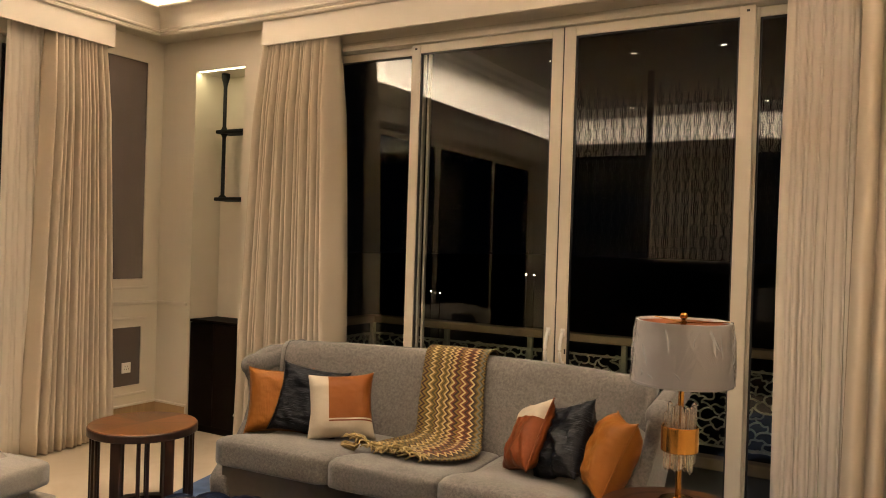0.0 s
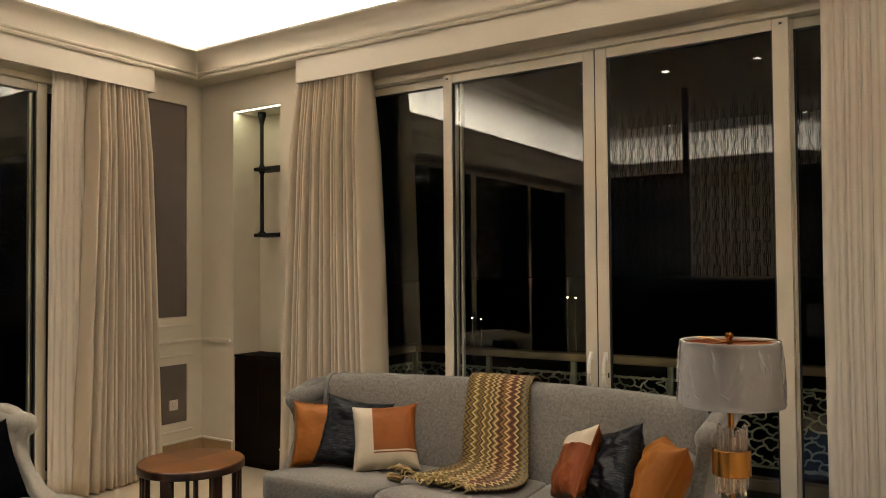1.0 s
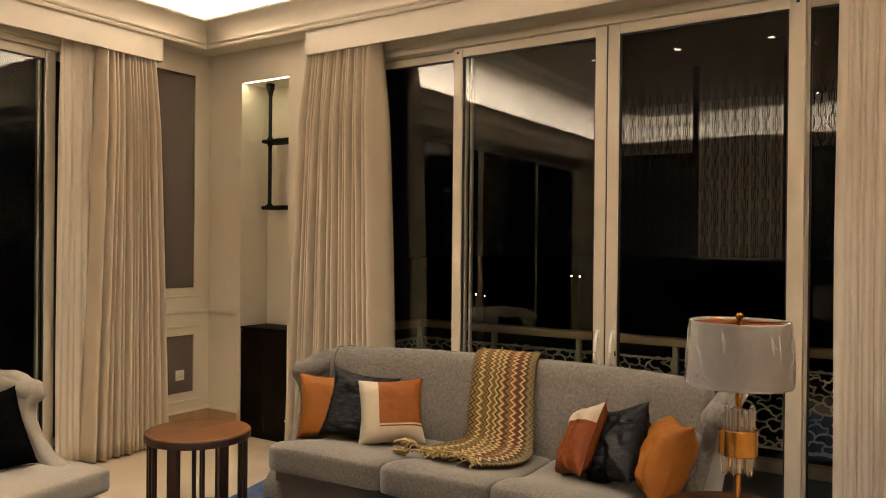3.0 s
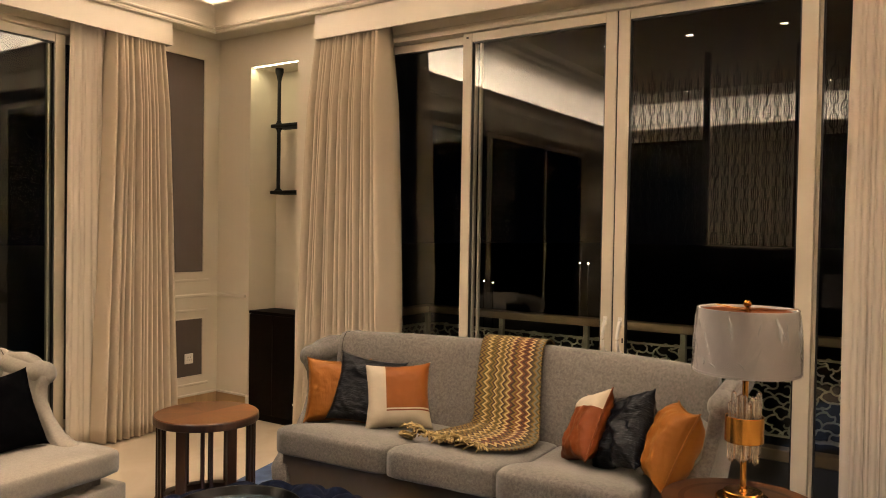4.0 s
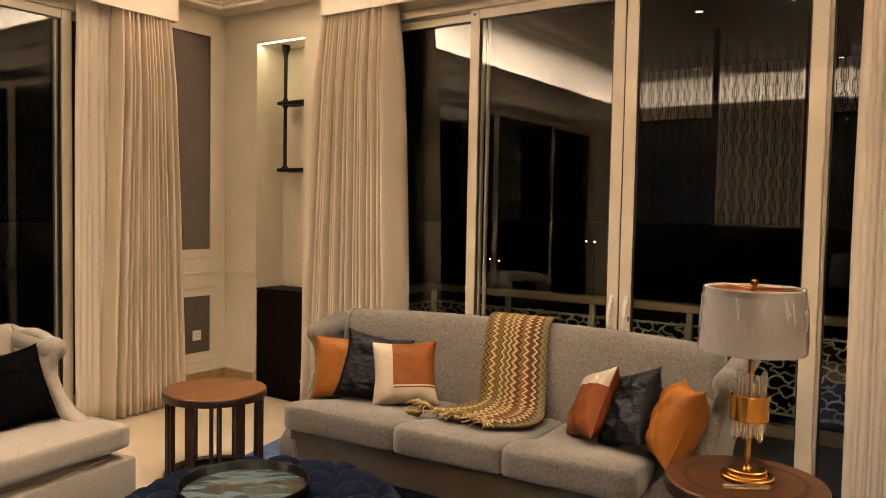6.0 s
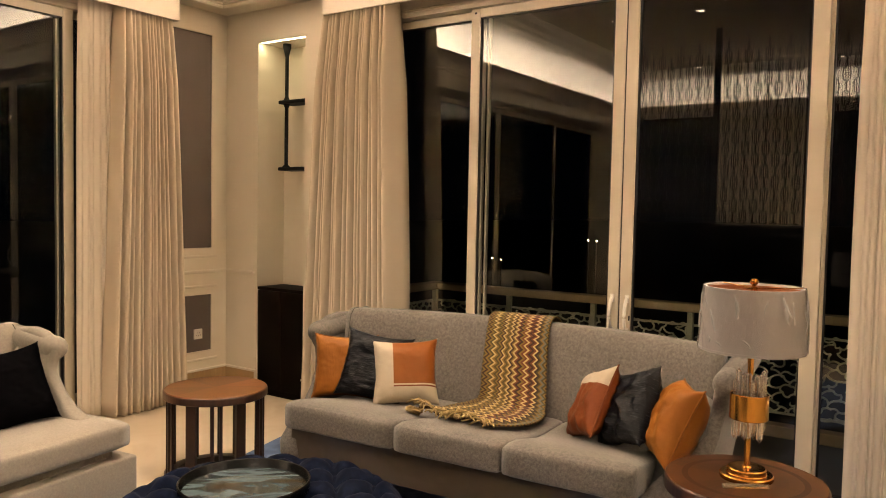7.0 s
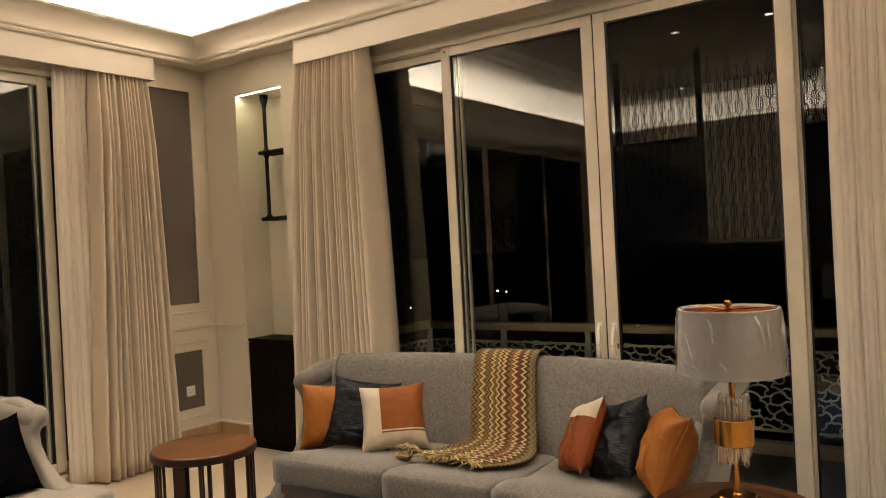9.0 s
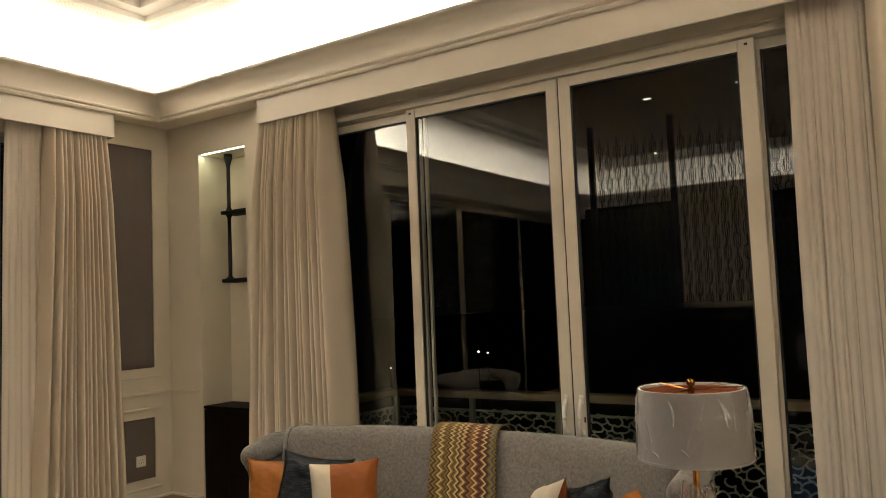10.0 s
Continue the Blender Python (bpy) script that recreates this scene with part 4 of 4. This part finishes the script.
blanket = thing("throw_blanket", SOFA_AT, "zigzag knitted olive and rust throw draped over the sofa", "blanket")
solid(part("cloth", grid(throw_at, 30, 90, None, True), THROW, blanket, "", True), 0.008)
rnd = random.Random(4)
bm = bmesh.new()
for k in range(46):
    u = (k + rnd.random()) / 46
    p = throw_at(u, 1.0)
    a = rnd.uniform(-2.6, -0.6) if u > 0.25 else rnd.uniform(-4.2, -1.8)
    ln = rnd.uniform(0.06, 0.11)
    pts = []
    for s in range(6):
        f = s / 5
        pts.append((p.x + math.cos(a) * ln * f + 0.012 * math.sin(f * 6 + k), p.y + math.sin(a) * ln * f * 0.8, max(0.487 + seat_rise(-(p.y + 0.63)), p.z + 0.02 * math.sin(f * 3) + rnd.uniform(0, 0.012))))
    tube(pts, 0.0038, 5, bm)
part("fringe", bm, FRINGE, blanket, "loose wool fringe", True)
bm = bmesh.new()
for k in range(7):
    c = throw_at(0.0, 0.985)
    pts = [(c.x - 0.035 + (0.022 + 0.004 * k) * math.cos(s / 14 * 6.28), c.y - 0.015 * k / 7 + (0.018 + 0.003 * k) * math.sin(s / 14 * 6.28), 0.50 + 0.004 * k + 0.006 * math.sin(s * 1.3 + k)) for s in range(14)]
    tube(pts, 0.004, 5, bm, True)
part("tassel", bm, FRINGE, blanket, "looped wool tassel", True)

# ---- tables ----


def table_top(root, r, z, th):
    part("tabletop", lathe([(0, z - 0.004), (r * 0.99, z - 0.004), (r * 0.995, z - 0.006), (r, z - 0.012), (r, z - th + 0.004), (r - 0.004, z - th), (0, z - th)], 72), WALNUT_EDGE, root)


side = thing("side_table", pose(1.715, -1.494, 0) @ Matrix.Scale(1.045, 4), "round walnut side table with slatted open base", "side table")
table_top(side, 0.282, 0.50, 0.045)
part("veneer", lathe([(0, 0.500), (0.275, 0.500), (0.278, 0.496), (0, 0.496)], 72), WALNUT, side, "sunburst walnut veneer")
part("base_ring", lathe([(0.215, 0.0), (0.275, 0.0), (0.275, 0.035), (0.215, 0.035), (0.215, 0.0)], 64), WALNUT_EDGE, side)
for half_turn in (0, math.pi):
    for deg, wd, dp in ((-29, 0.056, 0.024), (29, 0.056, 0.024), (-4, 0.017, 0.017), (5.5, 0.017, 0.017), (-61, 0.014, 0.014), (-71, 0.014, 0.014), (-84, 0.010, 0.014), (61, 0.014, 0.014), (71, 0.014, 0.014), (84, 0.010, 0.014)):
        b = box(-wd / 2, wd / 2, -dp / 2, dp / 2, 0.035, 0.456, 0.002, 1)
        bmesh.ops.transform(b, matrix=Matrix.Rotation(radians(51 + deg) + half_turn, 4, "Z") @ Matrix.Translation((0, -0.258, 0)), verts=b.verts)
        part("leg" if wd > 0.05 else "slat", b, WALNUT_EDGE, side)

LAMP_AT = pose(4.676, -1.502, 0) @ Matrix.Scale(1.074, 4)     # where the end table stands, with its lamp
endt = thing("end_table", LAMP_AT, "round walnut end table with dark inlaid ring", "side table")
table_top(endt, 0.265, 0.58, 0.05)
part("veneer", lathe([(0, 0.580), (0.186, 0.580), (0.186, 0.576), (0, 0.576)], 72), WALNUT_DEEP, endt, "sunburst walnut veneer")
part("inlay_ring", lathe([(0.186, 0.576), (0.186, 0.580), (0.206, 0.580), (0.206, 0.576)], 72), WALNUT_RING, endt, "dark inlay ring")
part("veneer", lathe([(0.206, 0.576), (0.206, 0.580), (0.259, 0.580), (0.262, 0.576)], 72), WALNUT_DEEP, endt)
part("pedestal", lathe([(0, 0.03), (0.05, 0.03), (0.05, 0.53), (0, 0.53)], 32), WALNUT_EDGE, endt)
part("base_plate", lathe([(0, 0), (0.2, 0), (0.2, 0.03), (0, 0.03)], 48), WALNUT_EDGE, endt)

# ---- table lamp ----
lamp = thing("table_lamp", LAMP_AT @ pose(0.002, 0.01, 0.58), "brass and crystal table lamp with plastic-wrapped grey shade, unlit", "lamp")
part("base", lathe([(0, 0), (0.086, 0), (0.088, 0.004), (0.088, 0.014), (0.084, 0.018), (0.066, 0.018), (0.064, 0.020), (0.064, 0.034), (0.060, 0.038), (0.016, 0.038), (0.013, 0.044), (0, 0.044)], 64), BRASS, lamp, "", True)
part("stem", lathe([(0.010, 0.04), (0.010, 0.655), (0, 0.655)], 20), BRASS, lamp, "", True)
part("finial", lathe([(0, 0.652), (0.006, 0.652), (0.006, 0.660), (0.012, 0.666), (0.014, 0.674), (0.010, 0.683), (0, 0.686)], 20), BRASS, lamp, "", True)
part("collar", lathe([(0.061, 0.205), (0.063, 0.207), (0.063, 0.290), (0.061, 0.292), (0.059, 0.290), (0.059, 0.207), (0.061, 0.205)], 64), BRASS, lamp, "wide brass collar", True)
rnd = random.Random(9)
for k in range(14):
    a = 2 * math.pi * k / 14
    r = 0.046 if k % 2 else 0.030
    lo, hi = 0.205 - rnd.uniform(0.035, 0.075), 0.290 + rnd.uniform(0.03, 0.085)
    b = bmesh.new()
    rg = 0.0095
    prev = None
    for z, s in ((lo - 0.012, 0.05), (lo, 1), (hi, 1), (hi + 0.010, 0.05)):
        ring = [b.verts.new((r * math.cos(a) + rg * s * math.cos(q), r * math.sin(a) + rg * s * math.sin(q), z)) for q in (j * math.pi / 3 for j in range(6))]
        if prev:
            for j in range(6):
                b.faces.new((prev[j], prev[(j + 1) % 6], ring[(j + 1) % 6], ring[j]))
        else:
            b.faces.new(ring)
        prev = ring
    b.faces.new(prev)
    part("crystal", b, CRYSTAL, lamp)
R0, R1, Z0, Z1 = 0.170, 0.157, 0.445, 0.652
part("shade", lathe([(R0, Z0), (R1, Z1)], 72), SHADE, lamp, "grey linen drum shade", True)
part("lining", lathe([(R0 - 0.003, Z0), (R1 - 0.003, Z1)], 72), COPPER, lamp, "copper lining", True)
for r, z in ((R0, Z0), (R1, Z1)):
    part("rim", lathe([(r - 0.004, z - 0.004), (r + 0.002, z - 0.004), (r + 0.002, z + 0.004), (r - 0.004, z + 0.004), (r - 0.004, z - 0.004)], 72), SHADE, lamp)
bm = bmesh.new()
for k in range(3):
    a = k * 2.094 + 0.4
    tube([(0, 0, 0.65), (R1 * math.cos(a), R1 * math.sin(a), 0.657)], 0.002, 5, bm)
part("spider", bm, BRASS, lamp)


def wrap(u, v):
    a = 2 * math.pi * u
    r = R0 + (R1 - R0) * v + 0.006
    q = Vector((math.cos(a) * 2.2, math.sin(a) * 2.2, v * 1.6))
    hold = math.sin(math.pi * v) ** 0.5          # drawn tight at both rims
    r += 0.003 * hold * noise.noise(Vector((q.x * 0.9, q.y * 0.9, q.z * 0.7)))
    r += 0.004 * hold * (1 - abs(noise.noise(Vector((q.x * 1.3 + q.z * 0.8, q.y * 1.3, q.z * 0.6))))) ** 9
    r += 0.003 * hold * (1 - abs(noise.noise(Vector((q.x * 2.6 - q.z * 1.5, q.y * 2.6, q.z * 1.2 + 7))))) ** 12
    return (r * math.cos(a), r * math.sin(a), Z0 - 0.006 + (Z1 - Z0 + 0.012) * v)


fw = part("plastic_wrap", grid(wrap, 260, 60), FILM, lamp, "crinkled clear plastic wrap", True)
fw.visible_shadow = False
rnd = random.Random(31)
for k in range(34):
    # short whitish fold glints run down from the upper rim, a few stand at the lower one
    a, v = rnd.uniform(0, 2 * math.pi), rnd.choice((rnd.uniform(0.80, 0.97), rnd.uniform(0.70, 0.97), rnd.uniform(0.5, 0.95), rnd.uniform(0.06, 0.16)))
    ln, bend, slope = rnd.uniform(0.10, 0.38) * (1 if v > 0.3 else 0.5), rnd.uniform(-0.9, 0.9), rnd.uniform(-0.22, 0.22)
    fat = rnd.uniform(0.0015, 0.0085)
    rows = []
    bm = bmesh.new()
    for q in range(10):
        f = q / 9
        vv = max(0.02, min(0.98, v - ln * f * (1 if v > 0.3 else -1)))
        aa = a + slope * f + 0.16 * bend * f * f
        rr = R0 + (R1 - R0) * vv + 0.0085
        hw = fat * (0.25 + math.sin(math.pi * f)) / 0.17
        z = Z0 + (Z1 - Z0) * vv
        rows.append([bm.verts.new((r2 * math.cos(aa + o), r2 * math.sin(aa + o), z)) for o, r2 in ((-hw, rr - 0.002), (0, rr + 0.0012), (hw, rr - 0.002))])
    for p0, p1 in zip(rows, rows[1:]):
        for j in (0, 1):
            bm.faces.new((p0[j], p0[j + 1], p1[j + 1], p1[j]))
    part("crease_glint", bm, FOLD_GLINT, fw, "", True).visible_shadow = False
rod = part("crystal_rod", tube([(-0.075, 0, 0), (0.075, 0.0, 0)], 0.008, 6), CRYSTAL)
rod.matrix_world = LAMP_AT @ pose(0.025, -0.10, 0.588, 0, 0, 33)
tagged(rod, "loose clear crystal rod lying on the end table", "crystal rod")

# ---- ottoman, tray and rug ----
OTTO_AT = pose(3.058, -2.369, 0) @ Matrix.Scale(1.072, 4)
otto = thing("ottoman", OTTO_AT, "round blue tufted velvet ottoman", "ottoman")


def tuft(p, s=0.142):
    a, b = (p[0] + p[1]) / s, (p[0] - p[1]) / s
    h = (abs(math.sin(math.pi * a / 1.414)) * abs(math.sin(math.pi * b / 1.414))) ** 0.42
    return h


bm = bmesh.new()
NA, rings = 190, []
prof = [(0.0, 0.385)] + [(0.46 * k / 46, 0.385) for k in range(1, 47)]
for k in range(1, 15):
    a = k / 14 * math.pi / 2
    prof.append((0.46 + 0.085 * math.sin(a), 0.30 + 0.085 * math.cos(a)))
prof += [(0.545, 0.30 - 0.02 * k) for k in range(1, 11)]
for k, (r, z) in enumerate(prof):
    row = []
    for i in range(NA):
        t = 2 * math.pi * i / NA
        x, y = r * math.cos(t), r * math.sin(t)
        s = min(1, r / 0.46)
        if r <= 0.46:
            h = tuft((x + 0.02 * noise.noise(Vector((x * 8, y * 8, 0))), y + 0.02 * noise.noise(Vector((x * 8, y * 8, 4)))))
            row.append((x, y, z + 0.064 * h - 0.018 + 0.004 * noise.noise(Vector((x * 30, y * 30, 1)))))
        else:
            hh = (abs(math.sin(t * 11)) * 0.6 + 0.4 * abs(math.cos((0.40 - z) * 20))) ** 0.5
            rr = r + 0.022 * (hh - 0.4)
            x2, y2 = x * rr / r, y * rr / r
            fade = max(0, 1 - (r - 0.46) / 0.05) if z > 0.34 else 0
            h = tuft((x, y))
            row.append((x2, y2, z + 0.045 * h * fade + 0.010 * (1 - fade) * hh))
    rings.append([bm.verts.new(q) for q in row])
for a, b in zip(rings, rings[1:]):
    for i in range(NA):
        bm.faces.new((a[i], a[(i + 1) % NA], b[(i + 1) % NA], b[i]))
bmesh.ops.remove_doubles(bm, verts=bm.verts, dist=0.0005)
part("cushion", bm, BLUE, otto, "", True)
part("plinth", lathe([(0, 0.02), (0.50, 0.02), (0.50, 0.105), (0, 0.105)], 64), WALNUT_EDGE, otto)
for k in range(5):
    a = 2 * math.pi * k / 5
    part("foot", lathe([(0, 0.012), (0.02, 0.012), (0.02, 0.022), (0, 0.022)], 12, None, 0.42 * math.cos(a), 0.42 * math.sin(a)), BLACK, otto)
tr = thing("serving_tray", OTTO_AT @ pose(-0.06, -0.02, 0.428, 0, 0, 40), "round black lacquer tray with marbled resin base", "tray")
part("rim", lathe([(0.222, 0.0), (0.236, 0.0), (0.240, 0.040), (0.237, 0.043), (0.232, 0.040), (0.226, 0.008), (0.222, 0.006)], 80), LACQUER, tr, "", True)
part("inlay", lathe([(0, 0.009), (0.2255, 0.009), (0.2255, 0.001), (0, 0.001)], 80), MARBLED, tr, "blue, white and gold marbled surface")
structure_rug = part("rug", box(0, 4.0, -3.0, 0.45, 0.0, 0.012, 0.004, 1), RUG)
structure_rug.matrix_world = pose(1.567, -1.098, 0, 0, 0, 14)
tagged(structure_rug, "blue mottled pile rug under the seating", "rug")

# ---- downlights ----
for dx, dy in DOWN:
    dl = thing("downlight", pose(dx, dy, 3.814), "small recessed ceiling downlight, lit", "downlight", "ceiling downlights")
    part("trim_ring", lathe([(0.042, 0.005), (0.055, 0.005), (0.055, -0.004), (0.042, -0.004), (0.042, 0.005)], 32), CEIL, dl)
    part("lens", lathe([(0, 0.002), (0.041, 0.002), (0.041, 0.004), (0, 0.004)], 24), BULB, dl, "glowing lens")

# ---- screen and added dark block in the rear of the room ----
SY = -5.0
scr = thing("lattice_screen", pose(0, SY, 1.45), "dark bronze oval-chain lattice room divider", "screen")
SCR_H = 2.35
posts = (1.690, 2.715, 3.740, 4.765)
for x in posts:
    part("post", box(x - 0.035, x + 0.035, -0.03, 0.03, 0.0, SCR_H, 0.003, 1), BRONZE, scr)
chain = bmesh.new()
z = 0.02
while z < SCR_H - 0.2:
    for off in (-1, 1):
        tube([(off * 0.037 * (1 - abs(q / 7 - 1) ** 4) ** 0.5, 0, z + 0.170 * q / 14) for q in range(15)], 0.0075, 5, chain)
        tube([(off * 0.012, 0, z + 0.010 + 0.150 * q / 2) for q in range(3)], 0.0045, 5, chain)
    tube([(0, 0, z + 0.165), (0, 0, z + 0.275)], 0.0095, 5, chain)
    z += 0.270
me_holder = None
for a, b in zip(posts, posts[1:]):
    n = 8
    for i in range(n):
        x = a + (b - a) * (i + 1) / (n + 1)
        if me_holder is None:
            me_holder = part("chain", chain, BRONZE, scr)
            me_holder.location = (x, 0, 0.0)
        else:
            c = me_holder.copy()
            scene.collection.objects.link(c)
            c.location = (x, 0, -0.135 * (i % 2))
# Assumed block, added to keep the reflection black below the screen.
block = thing("low_dark_block", pose(3.22, SY, 0), "added dark block below the screen, for the black in the reflection", "cabinet")
part("body", box(-1.6, 1.6, -0.2, 0.2, 0.0, 1.32, 0.004, 1), EBONY, block)
part("top", box(-1.62, 1.62, -0.21, 0.21, 1.32, 1.35, 0.004, 1), EBONY, block)

# ---- balcony ----
structure(part("balcony_floor", box(0.85, 8.5, 0.3, 2.0, -0.25, -0.06), DECK), "dark balcony floor tiles", "floor")
bal = structure(new("balcony_railing"), "beige handrail over pale green metal lattice panels", "railing")
RY, RX = 1.70, 1.03
part("handrail", box(RX - 0.06, 8.4, RY - 0.06, RY + 0.06, 0.812, 0.880, 0.012, 2), RAILING, bal, "beige handrail")
part("handrail", box(RX - 0.06, RX + 0.06, 0.3, RY - 0.06, 0.812, 0.880, 0.012, 2), RAILING, bal, "beige handrail")
part("kerb_beam", box(RX - 0.05, 8.4, RY - 0.06, RY + 0.06, -0.06, 0.03, 0.01, 2), RAILING, bal)
part("kerb_beam", box(RX - 0.05, RX + 0.05, 0.3, RY - 0.06, -0.06, 0.03, 0.01, 2), RAILING, bal)
BAY = 0.825
xs = [RX + BAY * k for k in range(9)]
for x in xs:
    part("post", box(x - 0.022, x + 0.022, RY - 0.022, RY + 0.022, 0.03, 0.812, 0.003, 1), LATTICE, bal)


def lattice_panel(seed, w, h):
    """A flat sheet of crooked cells, like cut coral."""
    r = random.Random(seed)
    s, ex, ez = 0.052, 1.22, 0.72
    b = bmesh.new()
    cols, rws = int(w / (s * 1.732 * ex)) + 2, int(h / (s * 1.5 * ez)) + 2
    pts = {}

    def node(x, z):
        key = (round(x * 50), round(z * 50))
        if key not in pts:
            pts[key] = (min(w, max(0, x * ex + r.uniform(-0.022, 0.022))), min(h, max(0, z * ez + r.uniform(-0.016, 0.016))))
        return pts[key]

    def bar(p, q, t=0.0072):
        """A curved flat strip from p to q."""
        p, q = Vector(p), Vector(q)
        if (q - p).length < 0.006:
            return
        n = Vector((-(q - p).y, (q - p).x)).normalized()
        sag = r.choice((-1, 1)) * r.uniform(0.006, 0.016)
        rows = []
        for k in range(5):
            c = p.lerp(q, k / 4) + n * sag * math.sin(math.pi * k / 4)
            o = n * t * (1.15 - 0.3 * math.sin(math.pi * k / 4))
            rows.append([b.verts.new((c.x + sgn * o.x, y, c.y + sgn * o.y)) for sgn, y in ((1, -0.006), (-1, -0.006), (-1, 0.006), (1, 0.006))])
        for f, g in zip(rows, rows[1:]):
            for k in range(4):
                b.faces.new((f[k], f[(k + 1) % 4], g[(k + 1) % 4], g[k]))
        b.faces.new(rows[0]), b.faces.new(rows[-1][::-1])
    for j in range(rws):
        for i in range(cols):
            cx, cz = (i + 0.5 * (j % 2)) * s * 1.732, j * s * 1.5
            hexa = [node(cx + s * math.sin(k * math.pi / 3), cz + s * math.cos(k * math.pi / 3)) for k in range(6)]
            for k in (0, 1, 2):
                if r.random() > 0.13:
                    bar(hexa[k], hexa[k + 1])
    cuboid(b, 0, w, -0.008, 0.008, -0.008, 0.008)
    cuboid(b, 0, w, -0.008, 0.008, h - 0.008, h + 0.008)
    return b


PW, PH = BAY - 0.05, 0.59
sheets = []
for k, x in enumerate(xs[:-1]):
    if k < 3:
        ob = part("lattice_panel", lattice_panel(20 + k, PW, PH), LATTICE, bal, "pale green coral-cut metal panel")
        sheets.append(ob)
    else:
        ob = sheets[k % 3].copy()
        scene.collection.objects.link(ob)
    ob.location = (x + 0.025, RY, 0.115)
for k in range(2):
    ob = sheets[k].copy()
    scene.collection.objects.link(ob)
    ob.matrix_basis = pose(RX, 0.28 + k * 0.70, 0.115, 0, 0, 90) @ Matrix.Diagonal((0.86, 1, 1, 1))
for y in (1.0,):
    part("post", box(RX - 0.02, RX + 0.02, y - 0.02, y + 0.02, 0.03, 0.812, 0.003, 1), LATTICE, bal)

# ---- far night ----
structure(part("ground", box(-400, 400, 3.5, 900, -9.2, -9.0), GROUND), "dark ground far below in the night", "ground")
structure(part("ground", box(-400, -3.0, -400, 3.5, -9.2, -9.0), GROUND), "dark ground far below in the night", "ground")
for x, y, z, r in ((-33.2, 60, -3.1, 0.09), (-32.2, 60, -3.2, 0.06), (-43.9, 60, -4.8, 0.08), (-23.2, 60, -1.0, 0.08), (-22.4, 60, -1.02, 0.08)):
    b = bmesh.new()
    bmesh.ops.create_icosphere(b, subdivisions=1, radius=r)
    ob = thing("street_lamp", pose(x, y, -9.0), "tiny distant warm lamp in the night", "street lamp", "far lamps")
    bmesh.ops.translate(b, verts=b.verts, vec=(0, 0, z + 9.0))
    part("globe", b, CITY, ob)
    part("pole", box(-0.03, 0.03, -0.03, 0.03, 0, z + 9.0 - r * 0.9), BLACK, ob)
